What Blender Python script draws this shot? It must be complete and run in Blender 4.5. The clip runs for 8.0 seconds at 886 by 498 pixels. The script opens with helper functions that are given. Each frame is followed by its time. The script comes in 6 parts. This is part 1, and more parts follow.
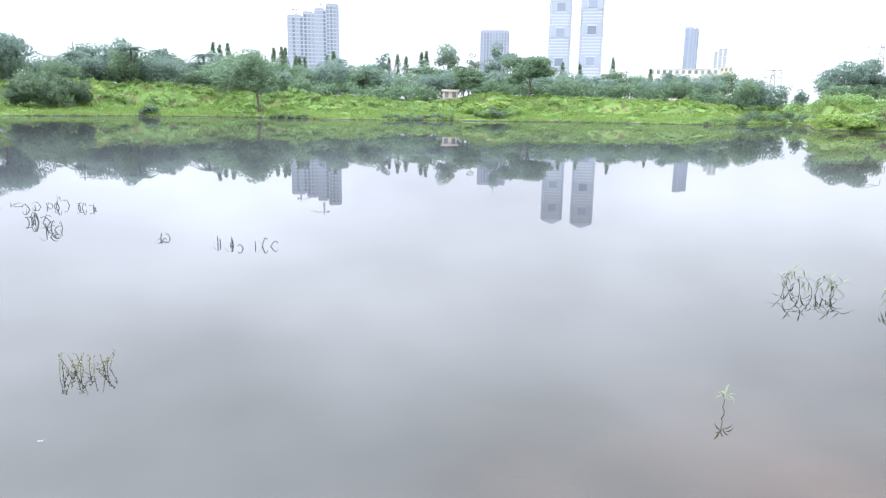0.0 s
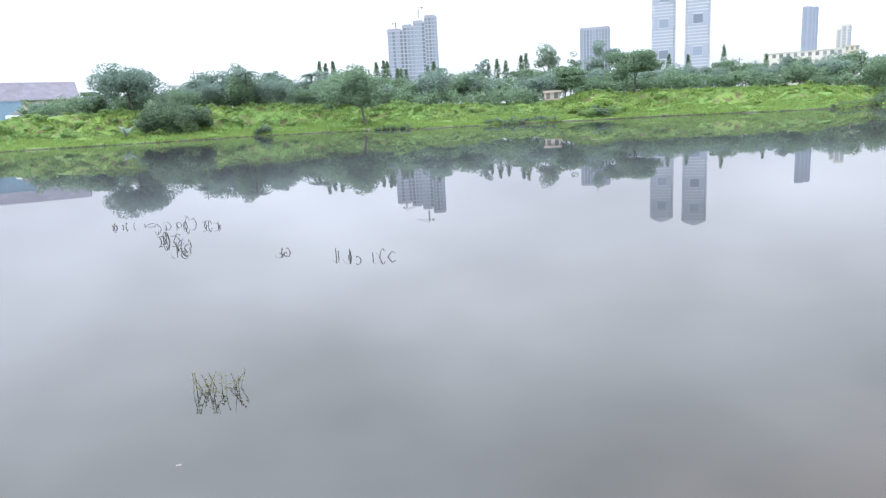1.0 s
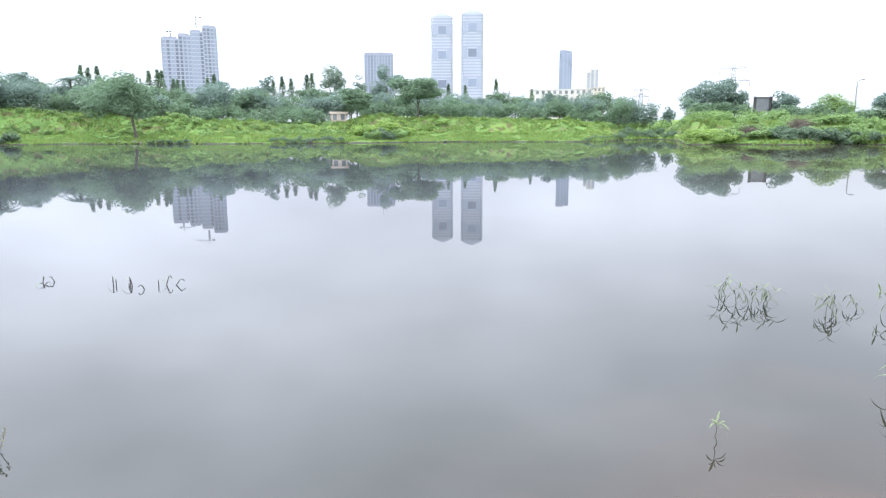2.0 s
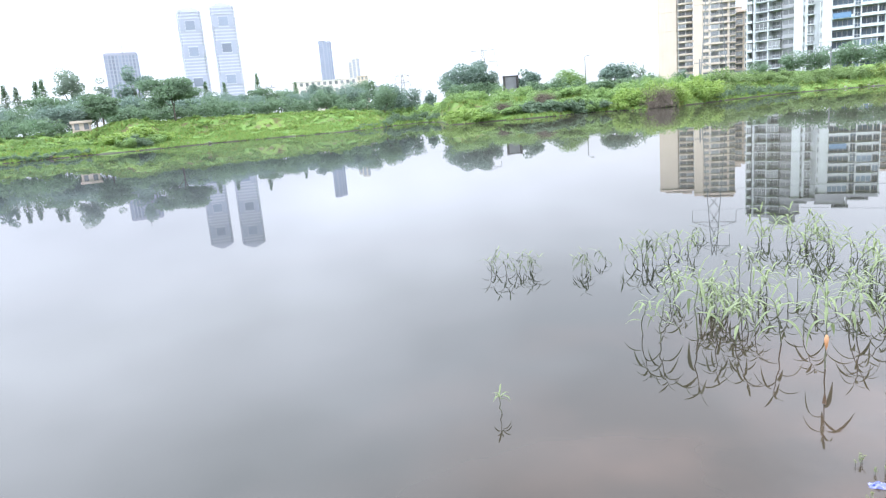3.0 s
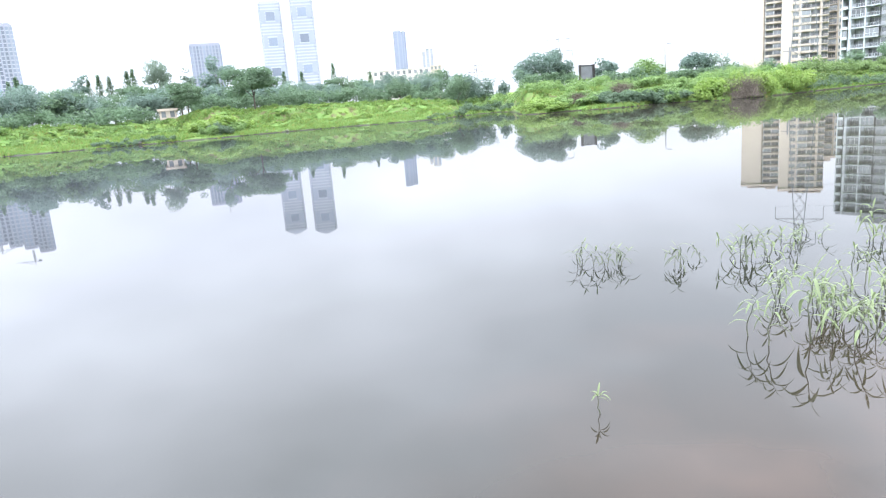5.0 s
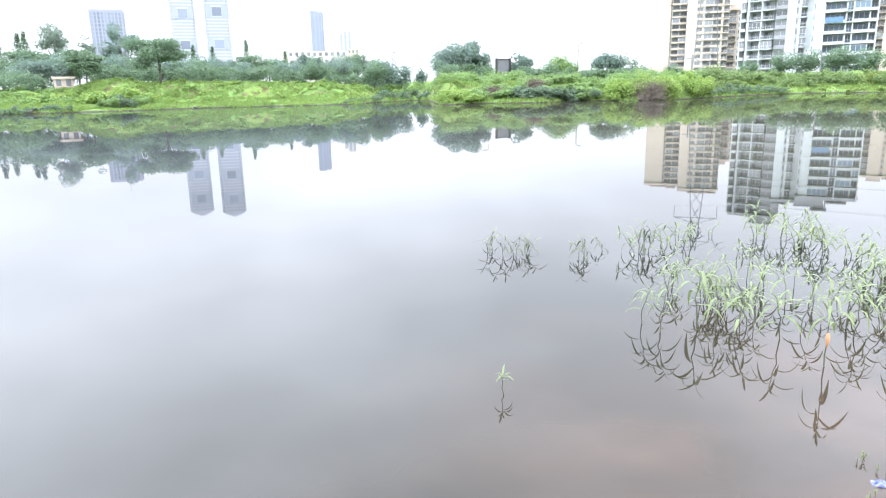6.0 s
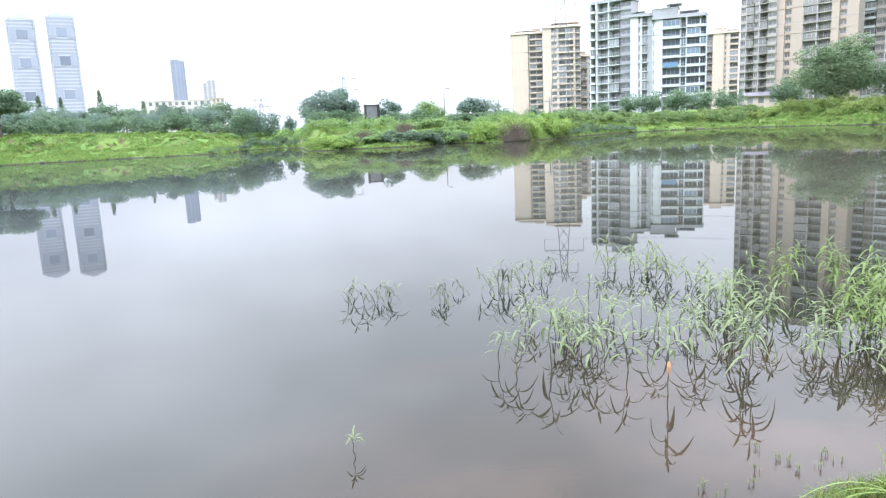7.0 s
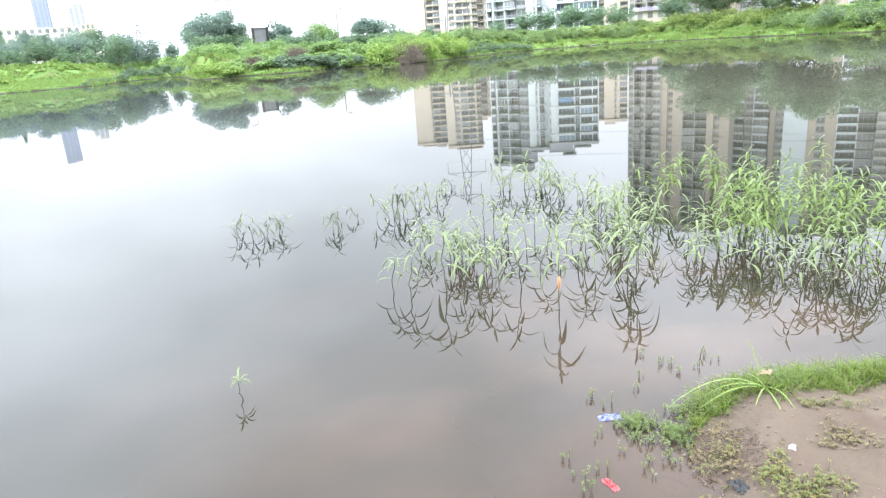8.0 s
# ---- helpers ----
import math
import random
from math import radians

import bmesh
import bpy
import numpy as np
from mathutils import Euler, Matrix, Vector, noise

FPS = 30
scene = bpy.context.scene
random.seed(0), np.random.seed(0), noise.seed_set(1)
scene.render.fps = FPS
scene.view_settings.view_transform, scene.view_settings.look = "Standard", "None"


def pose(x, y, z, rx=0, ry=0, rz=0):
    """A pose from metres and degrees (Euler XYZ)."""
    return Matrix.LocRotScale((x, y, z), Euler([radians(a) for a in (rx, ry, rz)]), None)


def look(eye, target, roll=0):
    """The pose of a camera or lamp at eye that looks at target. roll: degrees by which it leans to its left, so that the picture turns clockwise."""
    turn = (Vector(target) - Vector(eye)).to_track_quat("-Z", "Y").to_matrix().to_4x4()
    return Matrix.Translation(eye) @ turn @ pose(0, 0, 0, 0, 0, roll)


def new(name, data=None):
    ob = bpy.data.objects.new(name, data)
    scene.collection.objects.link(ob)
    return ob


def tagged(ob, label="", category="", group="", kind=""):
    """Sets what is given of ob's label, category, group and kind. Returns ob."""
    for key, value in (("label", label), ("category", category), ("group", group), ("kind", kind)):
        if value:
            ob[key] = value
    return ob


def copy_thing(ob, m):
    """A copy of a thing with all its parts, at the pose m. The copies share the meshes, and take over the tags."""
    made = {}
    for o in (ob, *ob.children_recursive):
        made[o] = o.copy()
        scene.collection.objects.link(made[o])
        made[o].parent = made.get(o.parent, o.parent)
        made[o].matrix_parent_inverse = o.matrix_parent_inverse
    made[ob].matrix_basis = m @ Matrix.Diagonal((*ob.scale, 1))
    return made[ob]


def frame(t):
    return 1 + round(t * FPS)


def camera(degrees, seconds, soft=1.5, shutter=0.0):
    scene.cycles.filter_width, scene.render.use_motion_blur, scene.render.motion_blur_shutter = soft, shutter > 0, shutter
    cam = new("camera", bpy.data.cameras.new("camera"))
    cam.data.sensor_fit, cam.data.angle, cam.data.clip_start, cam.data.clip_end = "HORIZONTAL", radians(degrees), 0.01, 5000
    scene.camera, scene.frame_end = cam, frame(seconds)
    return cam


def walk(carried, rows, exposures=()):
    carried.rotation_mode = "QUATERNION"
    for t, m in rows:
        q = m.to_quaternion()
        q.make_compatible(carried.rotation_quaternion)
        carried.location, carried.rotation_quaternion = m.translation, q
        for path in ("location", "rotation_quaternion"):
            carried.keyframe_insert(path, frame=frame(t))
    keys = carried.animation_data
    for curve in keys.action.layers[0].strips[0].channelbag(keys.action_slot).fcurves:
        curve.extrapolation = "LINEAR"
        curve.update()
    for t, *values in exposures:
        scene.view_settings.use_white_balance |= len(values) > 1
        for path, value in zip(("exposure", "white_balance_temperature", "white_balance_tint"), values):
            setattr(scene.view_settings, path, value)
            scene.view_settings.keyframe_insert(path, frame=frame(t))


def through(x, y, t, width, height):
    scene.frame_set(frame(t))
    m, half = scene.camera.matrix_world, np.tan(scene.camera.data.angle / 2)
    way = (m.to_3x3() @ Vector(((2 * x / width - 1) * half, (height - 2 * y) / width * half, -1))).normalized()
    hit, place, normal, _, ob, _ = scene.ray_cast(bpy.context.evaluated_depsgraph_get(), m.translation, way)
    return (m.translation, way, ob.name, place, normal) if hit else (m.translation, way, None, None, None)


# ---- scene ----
cam = camera(66.52, 8.0, soft=1.25)
PATH = [
    (0.0, pose(0.000, 0.000, 1.571, 78.13, -0.84, 0.46)),
    (0.2, pose(-0.048, 0.074, 1.561, 78.10, 0.31, 4.35)),
    (0.3, pose(-0.073, 0.111, 1.556, 79.48, 1.84, 4.98)),
    (0.5, pose(-0.121, 0.184, 1.545, 80.92, 5.53, 6.79)),
    (0.8, pose(-0.154, 0.243, 1.536, 80.47, 3.67, 8.57)),
    (1.0, pose(-0.175, 0.282, 1.529, 78.72, 2.91, 8.78)),
    (1.2, pose(-0.242, 0.336, 1.537, 77.05, 0.91, 8.31)),
    (1.3, pose(-0.275, 0.364, 1.541, 79.22, -1.60, 7.54)),
    (1.5, pose(-0.341, 0.419, 1.548, 80.72, -0.89, 4.89)),
    (1.7, pose(-0.344, 0.427, 1.549, 82.54, -1.81, 0.56)),
    (1.8, pose(-0.345, 0.431, 1.549, 80.38, -0.56, -1.71)),
    (2.0, pose(-0.348, 0.439, 1.549, 79.94, 0.18, -8.95)),
    (2.2, pose(-0.363, 0.452, 1.555, 78.56, 2.33, -13.78)),
    (3.3, pose(-0.129, 0.604, 1.570, 79.40, 3.88, -30.50)),
    (3.5, pose(-0.103, 0.652, 1.564, 80.55, 3.46, -30.36)),
    (3.8, pose(-0.108, 0.695, 1.562, 79.51, 2.48, -25.13)),
    (4.0, pose(-0.112, 0.723, 1.560, 78.00, 3.21, -21.81)),
    (4.2, pose(-0.173, 0.723, 1.559, 79.47, 1.90, -18.65)),
    (4.5, pose(-0.265, 0.723, 1.558, 78.13, 0.41, -18.22)),
    (4.7, pose(-0.277, 0.724, 1.553, 78.56, 2.78, -19.29)),
    (6.0, pose(-0.320, 0.653, 1.547, 76.69, 1.18, -28.91)),
    (6.2, pose(-0.297, 0.648, 1.546, 76.70, 0.59, -31.59)),
    (6.3, pose(-0.285, 0.645, 1.545, 76.66, 0.51, -33.02)),
    (6.5, pose(-0.261, 0.641, 1.544, 78.27, 0.73, -35.79)),
    (6.7, pose(-0.190, 0.648, 1.549, 80.15, 0.92, -39.24)),
    (7.0, pose(-0.083, 0.658, 1.556, 80.00, 2.60, -39.56)),
    (7.2, pose(-0.025, 0.637, 1.545, 79.58, 3.21, -41.29)),
    (7.3, pose(0.003, 0.626, 1.540, 78.84, 3.12, -43.07)),
    (7.5, pose(0.061, 0.605, 1.528, 77.28, 4.79, -46.65)),
    (7.7, pose(0.074, 0.638, 1.522, 74.95, 5.66, -49.89)),
    (8.0, pose(0.094, 0.688, 1.511, 73.25, 4.02, -48.03)),
]
walk(cam, PATH, [(0.0, 0.35, 6500, 9), (0.5, 0.31, 6500, 9), (1.0, 0.04, 6480, 8), (1.5, 0.34, 6480, 9), (2.0, 0.20, 6480, 9), (3.5, 0.38, 6450, 9), (4.0, 0.30, 6450, 9), (4.5, 0.40, 6480, 9), (6.0, 0.60, 6560, 9), (6.5, 0.57, 6540, 9), (7.0, 0.26, 6480, 8), (7.5, 0.37, 6580, 8), (8.0, 0.64, 6680, 6)])

# ---- world and sun: bright overcast monsoon sky ----
SUN_EL, SUN_AZ = 58.0, 150.0
world = bpy.data.worlds.new("overcast_sky")
scene.world = world
world.use_nodes = True
wn, wl = world.node_tree.nodes, world.node_tree.links
wn.clear()
w_out = wn.new("ShaderNodeOutputWorld")
w_bg = wn.new("ShaderNodeBackground")
w_bg.inputs["Strength"].default_value = 0.145
w_sky = wn.new("ShaderNodeTexSky")
w_sky.sky_type = "NISHITA"
w_sky.sun_disc = False
w_sky.sun_elevation = radians(SUN_EL)
w_sky.sun_rotation = radians(SUN_AZ)
w_sky.dust_density = 4.0
w_geo = wn.new("ShaderNodeTexCoord")
w_sep = wn.new("ShaderNodeSeparateXYZ")
wl.new(w_geo.outputs["Generated"], w_sep.inputs[0])
w_up = wn.new("ShaderNodeMath")
w_up.operation = "MAXIMUM"
w_up.inputs[1].default_value = 0.0
wl.new(w_sep.outputs["Z"], w_up.inputs[0])
# overcast luminance: far brighter overhead than at the skyline
w_pow = wn.new("ShaderNodeMath")
w_pow.operation = "POWER"
w_pow.inputs[1].default_value = 1.2
w_cap = wn.new("ShaderNodeMath")
w_cap.operation = "MINIMUM"
w_cap.inputs[1].default_value = 0.6
wl.new(w_up.outputs[0], w_cap.inputs[0])
wl.new(w_cap.outputs[0], w_pow.inputs[0])
w_lum = wn.new("ShaderNodeMapRange")
w_lum.inputs["From Min"].default_value, w_lum.inputs["From Max"].default_value = 0.0, 1.0
w_lum.inputs["To Min"].default_value, w_lum.inputs["To Max"].default_value = 6.3, 76.0
wl.new(w_pow.outputs[0], w_lum.inputs["Value"])
w_noise = wn.new("ShaderNodeTexNoise")
w_noise.inputs["Scale"].default_value = 2.3
w_noise.inputs["Detail"].default_value = 3.0
w_noise.inputs["Roughness"].default_value = 0.45
w_map = wn.new("ShaderNodeMapping")
w_map.inputs["Scale"].default_value = (1.0, 1.0, 2.2)
wl.new(w_geo.outputs["Generated"], w_map.inputs["Vector"])
wl.new(w_map.outputs["Vector"], w_noise.inputs["Vector"])
w_cl = wn.new("ShaderNodeMapRange")
w_cl.inputs["From Min"].default_value, w_cl.inputs["From Max"].default_value = 0.3, 0.7
w_cl.inputs["To Min"].default_value, w_cl.inputs["To Max"].default_value = 0.77, 1.23
wl.new(w_noise.outputs["Fac"], w_cl.inputs["Value"])
w_mul = wn.new("ShaderNodeMath")
w_mul.operation = "MULTIPLY"
wl.new(w_lum.outputs[0], w_mul.inputs[0])
wl.new(w_cl.outputs[0], w_mul.inputs[1])
w_col = wn.new("ShaderNodeVectorMath")
w_col.operation = "SCALE"
w_col.inputs[0].default_value = (0.905, 0.962, 1.115)
# the cloud cover thickens overhead towards the east
w_east = wn.new("ShaderNodeMapRange")
w_east.interpolation_type = "SMOOTHSTEP"
w_east.inputs["From Min"].default_value, w_east.inputs["From Max"].default_value = -0.3, 0.3
w_east.inputs["To Min"].default_value, w_east.inputs["To Max"].default_value = 0.5, -0.78
wl.new(w_sep.outputs["X"], w_east.inputs["Value"])
w_high = wn.new("ShaderNodeMath")
w_high.operation = "MULTIPLY_ADD"
w_high.inputs[2].default_value = 1.0
wl.new(w_east.outputs[0], w_high.inputs[0])
w_square = wn.new("ShaderNodeMath")
w_square.operation = "MULTIPLY"
wl.new(w_cap.outputs[0], w_square.inputs[0])
wl.new(w_cap.outputs[0], w_square.inputs[1])
wl.new(w_square.outputs[0], w_high.inputs[1])
w_cover = wn.new("ShaderNodeMath")
w_cover.operation = "MULTIPLY"
wl.new(w_mul.outputs[0], w_cover.inputs[0])
wl.new(w_high.outputs[0], w_cover.inputs[1])
wl.new(w_cover.outputs[0], w_col.inputs["Scale"])
w_mix = wn.new("ShaderNodeMix")
w_mix.data_type = "RGBA"
w_mix.inputs["Factor"].default_value = 0.92
wl.new(w_sky.outputs["Color"], w_mix.inputs["A"])
wl.new(w_col.outputs[0], w_mix.inputs["B"])
wl.new(w_mix.outputs["Result"], w_bg.inputs["Color"])
wl.new(w_bg.outputs[0], w_out.inputs["Surface"])

sun_data = bpy.data.lights.new("sun", "SUN")
sun_data.energy, sun_data.angle, sun_data.color = 1.4, radians(20), (1.0, 0.97, 0.92)
sun = new("sun", sun_data)
sun.matrix_world = look((60 * math.sin(radians(SUN_AZ)), 60 * math.cos(radians(SUN_AZ)), 100), (0, 0, 0))

# ---- materials ----
class Nodes:
    """A node material under construction."""

    def __init__(self, name):
        self.m = bpy.data.materials.new(name)
        self.m.use_nodes = True
        self.n, self.l = self.m.node_tree.nodes, self.m.node_tree.links
        self.n.clear()
        self.out = self.add("ShaderNodeOutputMaterial")

    def add(self, kind, **values):
        node = self.n.new(kind)
        for key, value in values.items():
            node.inputs[key.replace("_", " ")].default_value = value
        return node

    def noise(self, scale, detail=3.0, rough=0.55, vector=None):
        node = self.add("ShaderNodeTexNoise", Scale=scale, Detail=detail, Roughness=rough)
        if vector is not None:
            self.l.new(vector, node.inputs["Vector"])
        return node.outputs["Fac"]

    def position(self):
        return self.add("ShaderNodeNewGeometry").outputs["Position"]

    def local(self):
        return self.add("ShaderNodeTexCoord").outputs["Object"]

    def stretch(self, vector, scale):
        node = self.add("ShaderNodeMapping")
        node.inputs["Scale"].default_value = scale
        self.l.new(vector, node.inputs["Vector"])
        return node.outputs["Vector"]

    def math(self, op, a, b=0.0, clamp=False):
        node = self.add("ShaderNodeMath")
        node.operation, node.use_clamp = op, clamp
        for i, value in enumerate((a, b)):
            if isinstance(value, (int, float)):
                node.inputs[i].default_value = value
            else:
                self.l.new(value, node.inputs[i])
        return node.outputs[0]

    def range(self, value, a, b, c=0.0, d=1.0):
        node = self.add("ShaderNodeMapRange", From_Min=a, From_Max=b, To_Min=c, To_Max=d)
        self.l.new(value, node.inputs["Value"])
        return node.outputs[0]

    def mix(self, fac, a, b, mode="MIX"):
        node = self.add("ShaderNodeMix")
        node.data_type, node.blend_type = "RGBA", mode
        for key, value in (("Factor", fac), ("A", a), ("B", b)):
            if isinstance(value, (int, float)):
                node.inputs[key].default_value = value
            elif isinstance(value, tuple):
                node.inputs[key].default_value = (*value, 1.0)
            else:
                self.l.new(value, node.inputs[key])
        return node.outputs["Result"]

    def bump(self, height, strength, distance):
        node = self.add("ShaderNodeBump", Strength=strength, Distance=distance)
        self.l.new(height, node.inputs["Height"])
        return node.outputs["Normal"]

    def surface(self, color, rough=0.7, metal=0.0, normal=None, spec=0.5):
        node = self.add("ShaderNodeBsdfPrincipled", Metallic=metal, Specular_IOR_Level=spec)
        if isinstance(color, tuple):
            node.inputs["Base Color"].default_value = (*color, 1.0)
        else:
            self.l.new(color, node.inputs["Base Color"])
        if isinstance(rough, (int, float)):
            node.inputs["Roughness"].default_value = rough
        else:
            self.l.new(rough, node.inputs["Roughness"])
        if normal is not None:
            self.l.new(normal, node.inputs["Normal"])
        return node.outputs["BSDF"]

    def done(self, shader):
        self.l.new(shader, self.out.inputs["Surface"])
        return self.m


def foliage(name, dark, light, through=0.5, rough=0.55, hue=None):
    """Leaves: every leaf its own shade between dark and light, part of the light passing through."""
    k = Nodes(name)
    isl = k.add("ShaderNodeNewGeometry").outputs["Random Per Island"]
    obj = k.add("ShaderNodeObjectInfo").outputs["Random"]
    big = k.noise(0.45, 2.0, vector=k.position())
    f = k.math("ADD", k.math("MULTIPLY", isl, 0.55), k.math("MULTIPLY", big, 0.6))
    f = k.math("ADD", f, k.math("MULTIPLY", obj, 0.25))
    col = k.mix(k.range(f, 0.25, 1.1), dark, light)
    if hue is not None:
        col = k.mix(k.range(isl, 0.86, 0.9), col, hue)
    base = k.surface(col, rough, spec=0.3)
    tr = k.add("ShaderNodeBsdfTranslucent")
    k.l.new(col, tr.inputs["Color"])
    mixer = k.add("ShaderNodeMixShader", Fac=through)
    k.l.new(base, mixer.inputs[1])
    k.l.new(tr.outputs[0], mixer.inputs[2])
    return k.done(mixer.outputs[0])


def paint(name, color, dirt, streak=0.45, rough=0.75):
    """Weathered masonry paint: rain streaks downwards, blotches, fine grain."""
    k = Nodes(name)
    p = k.local()
    runs = k.noise(0.9, 4.0, 0.6, k.stretch(p, (1.0, 1.0, 0.12)))
    blot = k.noise(0.12, 3.0, 0.5, p)
    fine = k.noise(6.0, 2.0, 0.5, p)
    f = k.math("ADD", k.math("MULTIPLY", runs, 0.6), k.math("MULTIPLY", blot, 0.5))
    col = k.mix(k.math("MULTIPLY", k.range(f, 0.42, 0.8), streak), color, dirt)
    return k.done(k.surface(col, rough, normal=k.bump(fine, 0.2, 0.02)))


def glazing(name, tint, rough=0.12):
    """Window glass with dim rooms behind it: dark, glossy, each pane a little different."""
    k = Nodes(name)
    rnd = k.add("ShaderNodeObjectInfo").outputs["Random"]
    soft = k.noise(0.8, 2.0, 0.5, k.local())
    col = k.mix(k.math("ADD", k.math("MULTIPLY", rnd, 0.7), k.math("MULTIPLY", soft, 0.3)), tuple(c * 0.55 for c in tint), tuple(min(1, c * 1.6) for c in tint))
    return k.done(k.surface(col, rough, spec=0.6))


def plain(name, color, rough=0.6, metal=0.0, vary=0.25, scale=3.0, grain=0.01):
    k = Nodes(name)
    p = k.local()
    f = k.math("ADD", k.math("MULTIPLY", k.noise(scale, 4.0, 0.6, p), 0.7), k.math("MULTIPLY", k.noise(scale * 9, 2.0, 0.5, p), 0.3))
    col = k.mix(k.range(f, 0.3, 0.7), tuple(c * (1 - vary) for c in color), tuple(min(1, c * (1 + vary)) for c in color))
    return k.done(k.surface(col, rough, metal, k.bump(f, 0.3, grain)))


def make_ground():
    """Grass, yellowed patches and bare earth; wet mud at the waterline, darkened below it for depth."""
    k = Nodes("bank_soil_and_grass")
    p = k.position()
    z = k.add("ShaderNodeSeparateXYZ")
    k.l.new(p, z.inputs[0])
    big, mid, fine = k.noise(0.11, 3.0, 0.5, p), k.noise(0.9, 4.0, 0.6, p), k.noise(9.0, 3.0, 0.6, p)
    grass = k.mix(k.range(mid, 0.35, 0.65), (0.06, 0.108, 0.03), (0.088, 0.146, 0.04))
    grass = k.mix(k.range(big, 0.46, 0.62), grass, (0.098, 0.146, 0.038))
    earth = k.mix(k.range(fine, 0.3, 0.7), (0.048, 0.046, 0.024), (0.088, 0.08, 0.042))
    top = k.mix(k.range(k.math("ADD", k.math("MULTIPLY", mid, 0.5), k.math("MULTIPLY", k.noise(0.3, 3.0, 0.5, p), 0.5)), 0.63, 0.70), grass, earth)
    # bare earth on the steep cuts
    steep = k.add("ShaderNodeSeparateXYZ")
    k.l.new(k.add("ShaderNodeNewGeometry").outputs["True Normal"], steep.inputs[0])
    cut = k.math("MULTIPLY", k.range(steep.outputs["Z"], 0.93, 0.88), k.range(mid, 0.5, 0.6))
    top = k.mix(k.math("MULTIPLY", cut, 0.85), top, k.mix(fine, (0.052, 0.04, 0.026), (0.09, 0.066, 0.044)))
    mud = k.mix(k.range(k.noise(3.2, 5.0, 0.65, p), 0.3, 0.7), (0.056, 0.043, 0.033), (0.088, 0.069, 0.054))
    mud = k.mix(k.math("MULTIPLY", k.range(fine, 0.6, 0.75), 0.4), mud, (0.05, 0.038, 0.03))
    mud = k.mix(k.math("MULTIPLY", k.range(k.noise(1.6, 4.0, 0.6, p), 0.5, 0.62), 0.7), mud, (0.046, 0.032, 0.024))
    here = k.math("LESS_THAN", k.math("ADD", k.math("ABSOLUTE", z.outputs["Y"]), k.math("ABSOLUTE", z.outputs["X"])), 20.0)
    mud = k.mix(here, k.mix(fine, (0.014, 0.0125, 0.009), (0.026, 0.023, 0.015)), mud)
    wob = k.math("ADD", z.outputs["Z"], k.math("MULTIPLY", k.math("SUBTRACT", mid, 0.5), 0.16))
    line = k.math("ADD", k.math("MULTIPLY", here, 0.25), 0.05)
    col = k.mix(k.range(k.math("SUBTRACT", wob, line), 0.01, 0.10), mud, top)
    # Bed turns dark with depth: light lost in murky water, put in as colour.
    depth_tone = k.mix(mid, (0.02, 0.021, 0.021), (0.042, 0.036, 0.03))
    col = k.mix(k.range(z.outputs["Z"], -0.35, -0.05), depth_tone, col)
    rough = k.range(wob, 0.0, 0.12, 0.55, 0.95)
    h = k.math("ADD", k.math("MULTIPLY", fine, 0.9), k.math("MULTIPLY", k.noise(34.0, 4.0, 0.65, p), 0.45))
    return k.done(k.surface(col, rough, normal=k.bump(k.math("MULTIPLY", h, k.range(z.outputs["Z"], -0.03, 0.04)), 0.9, 0.02), spec=0.06))


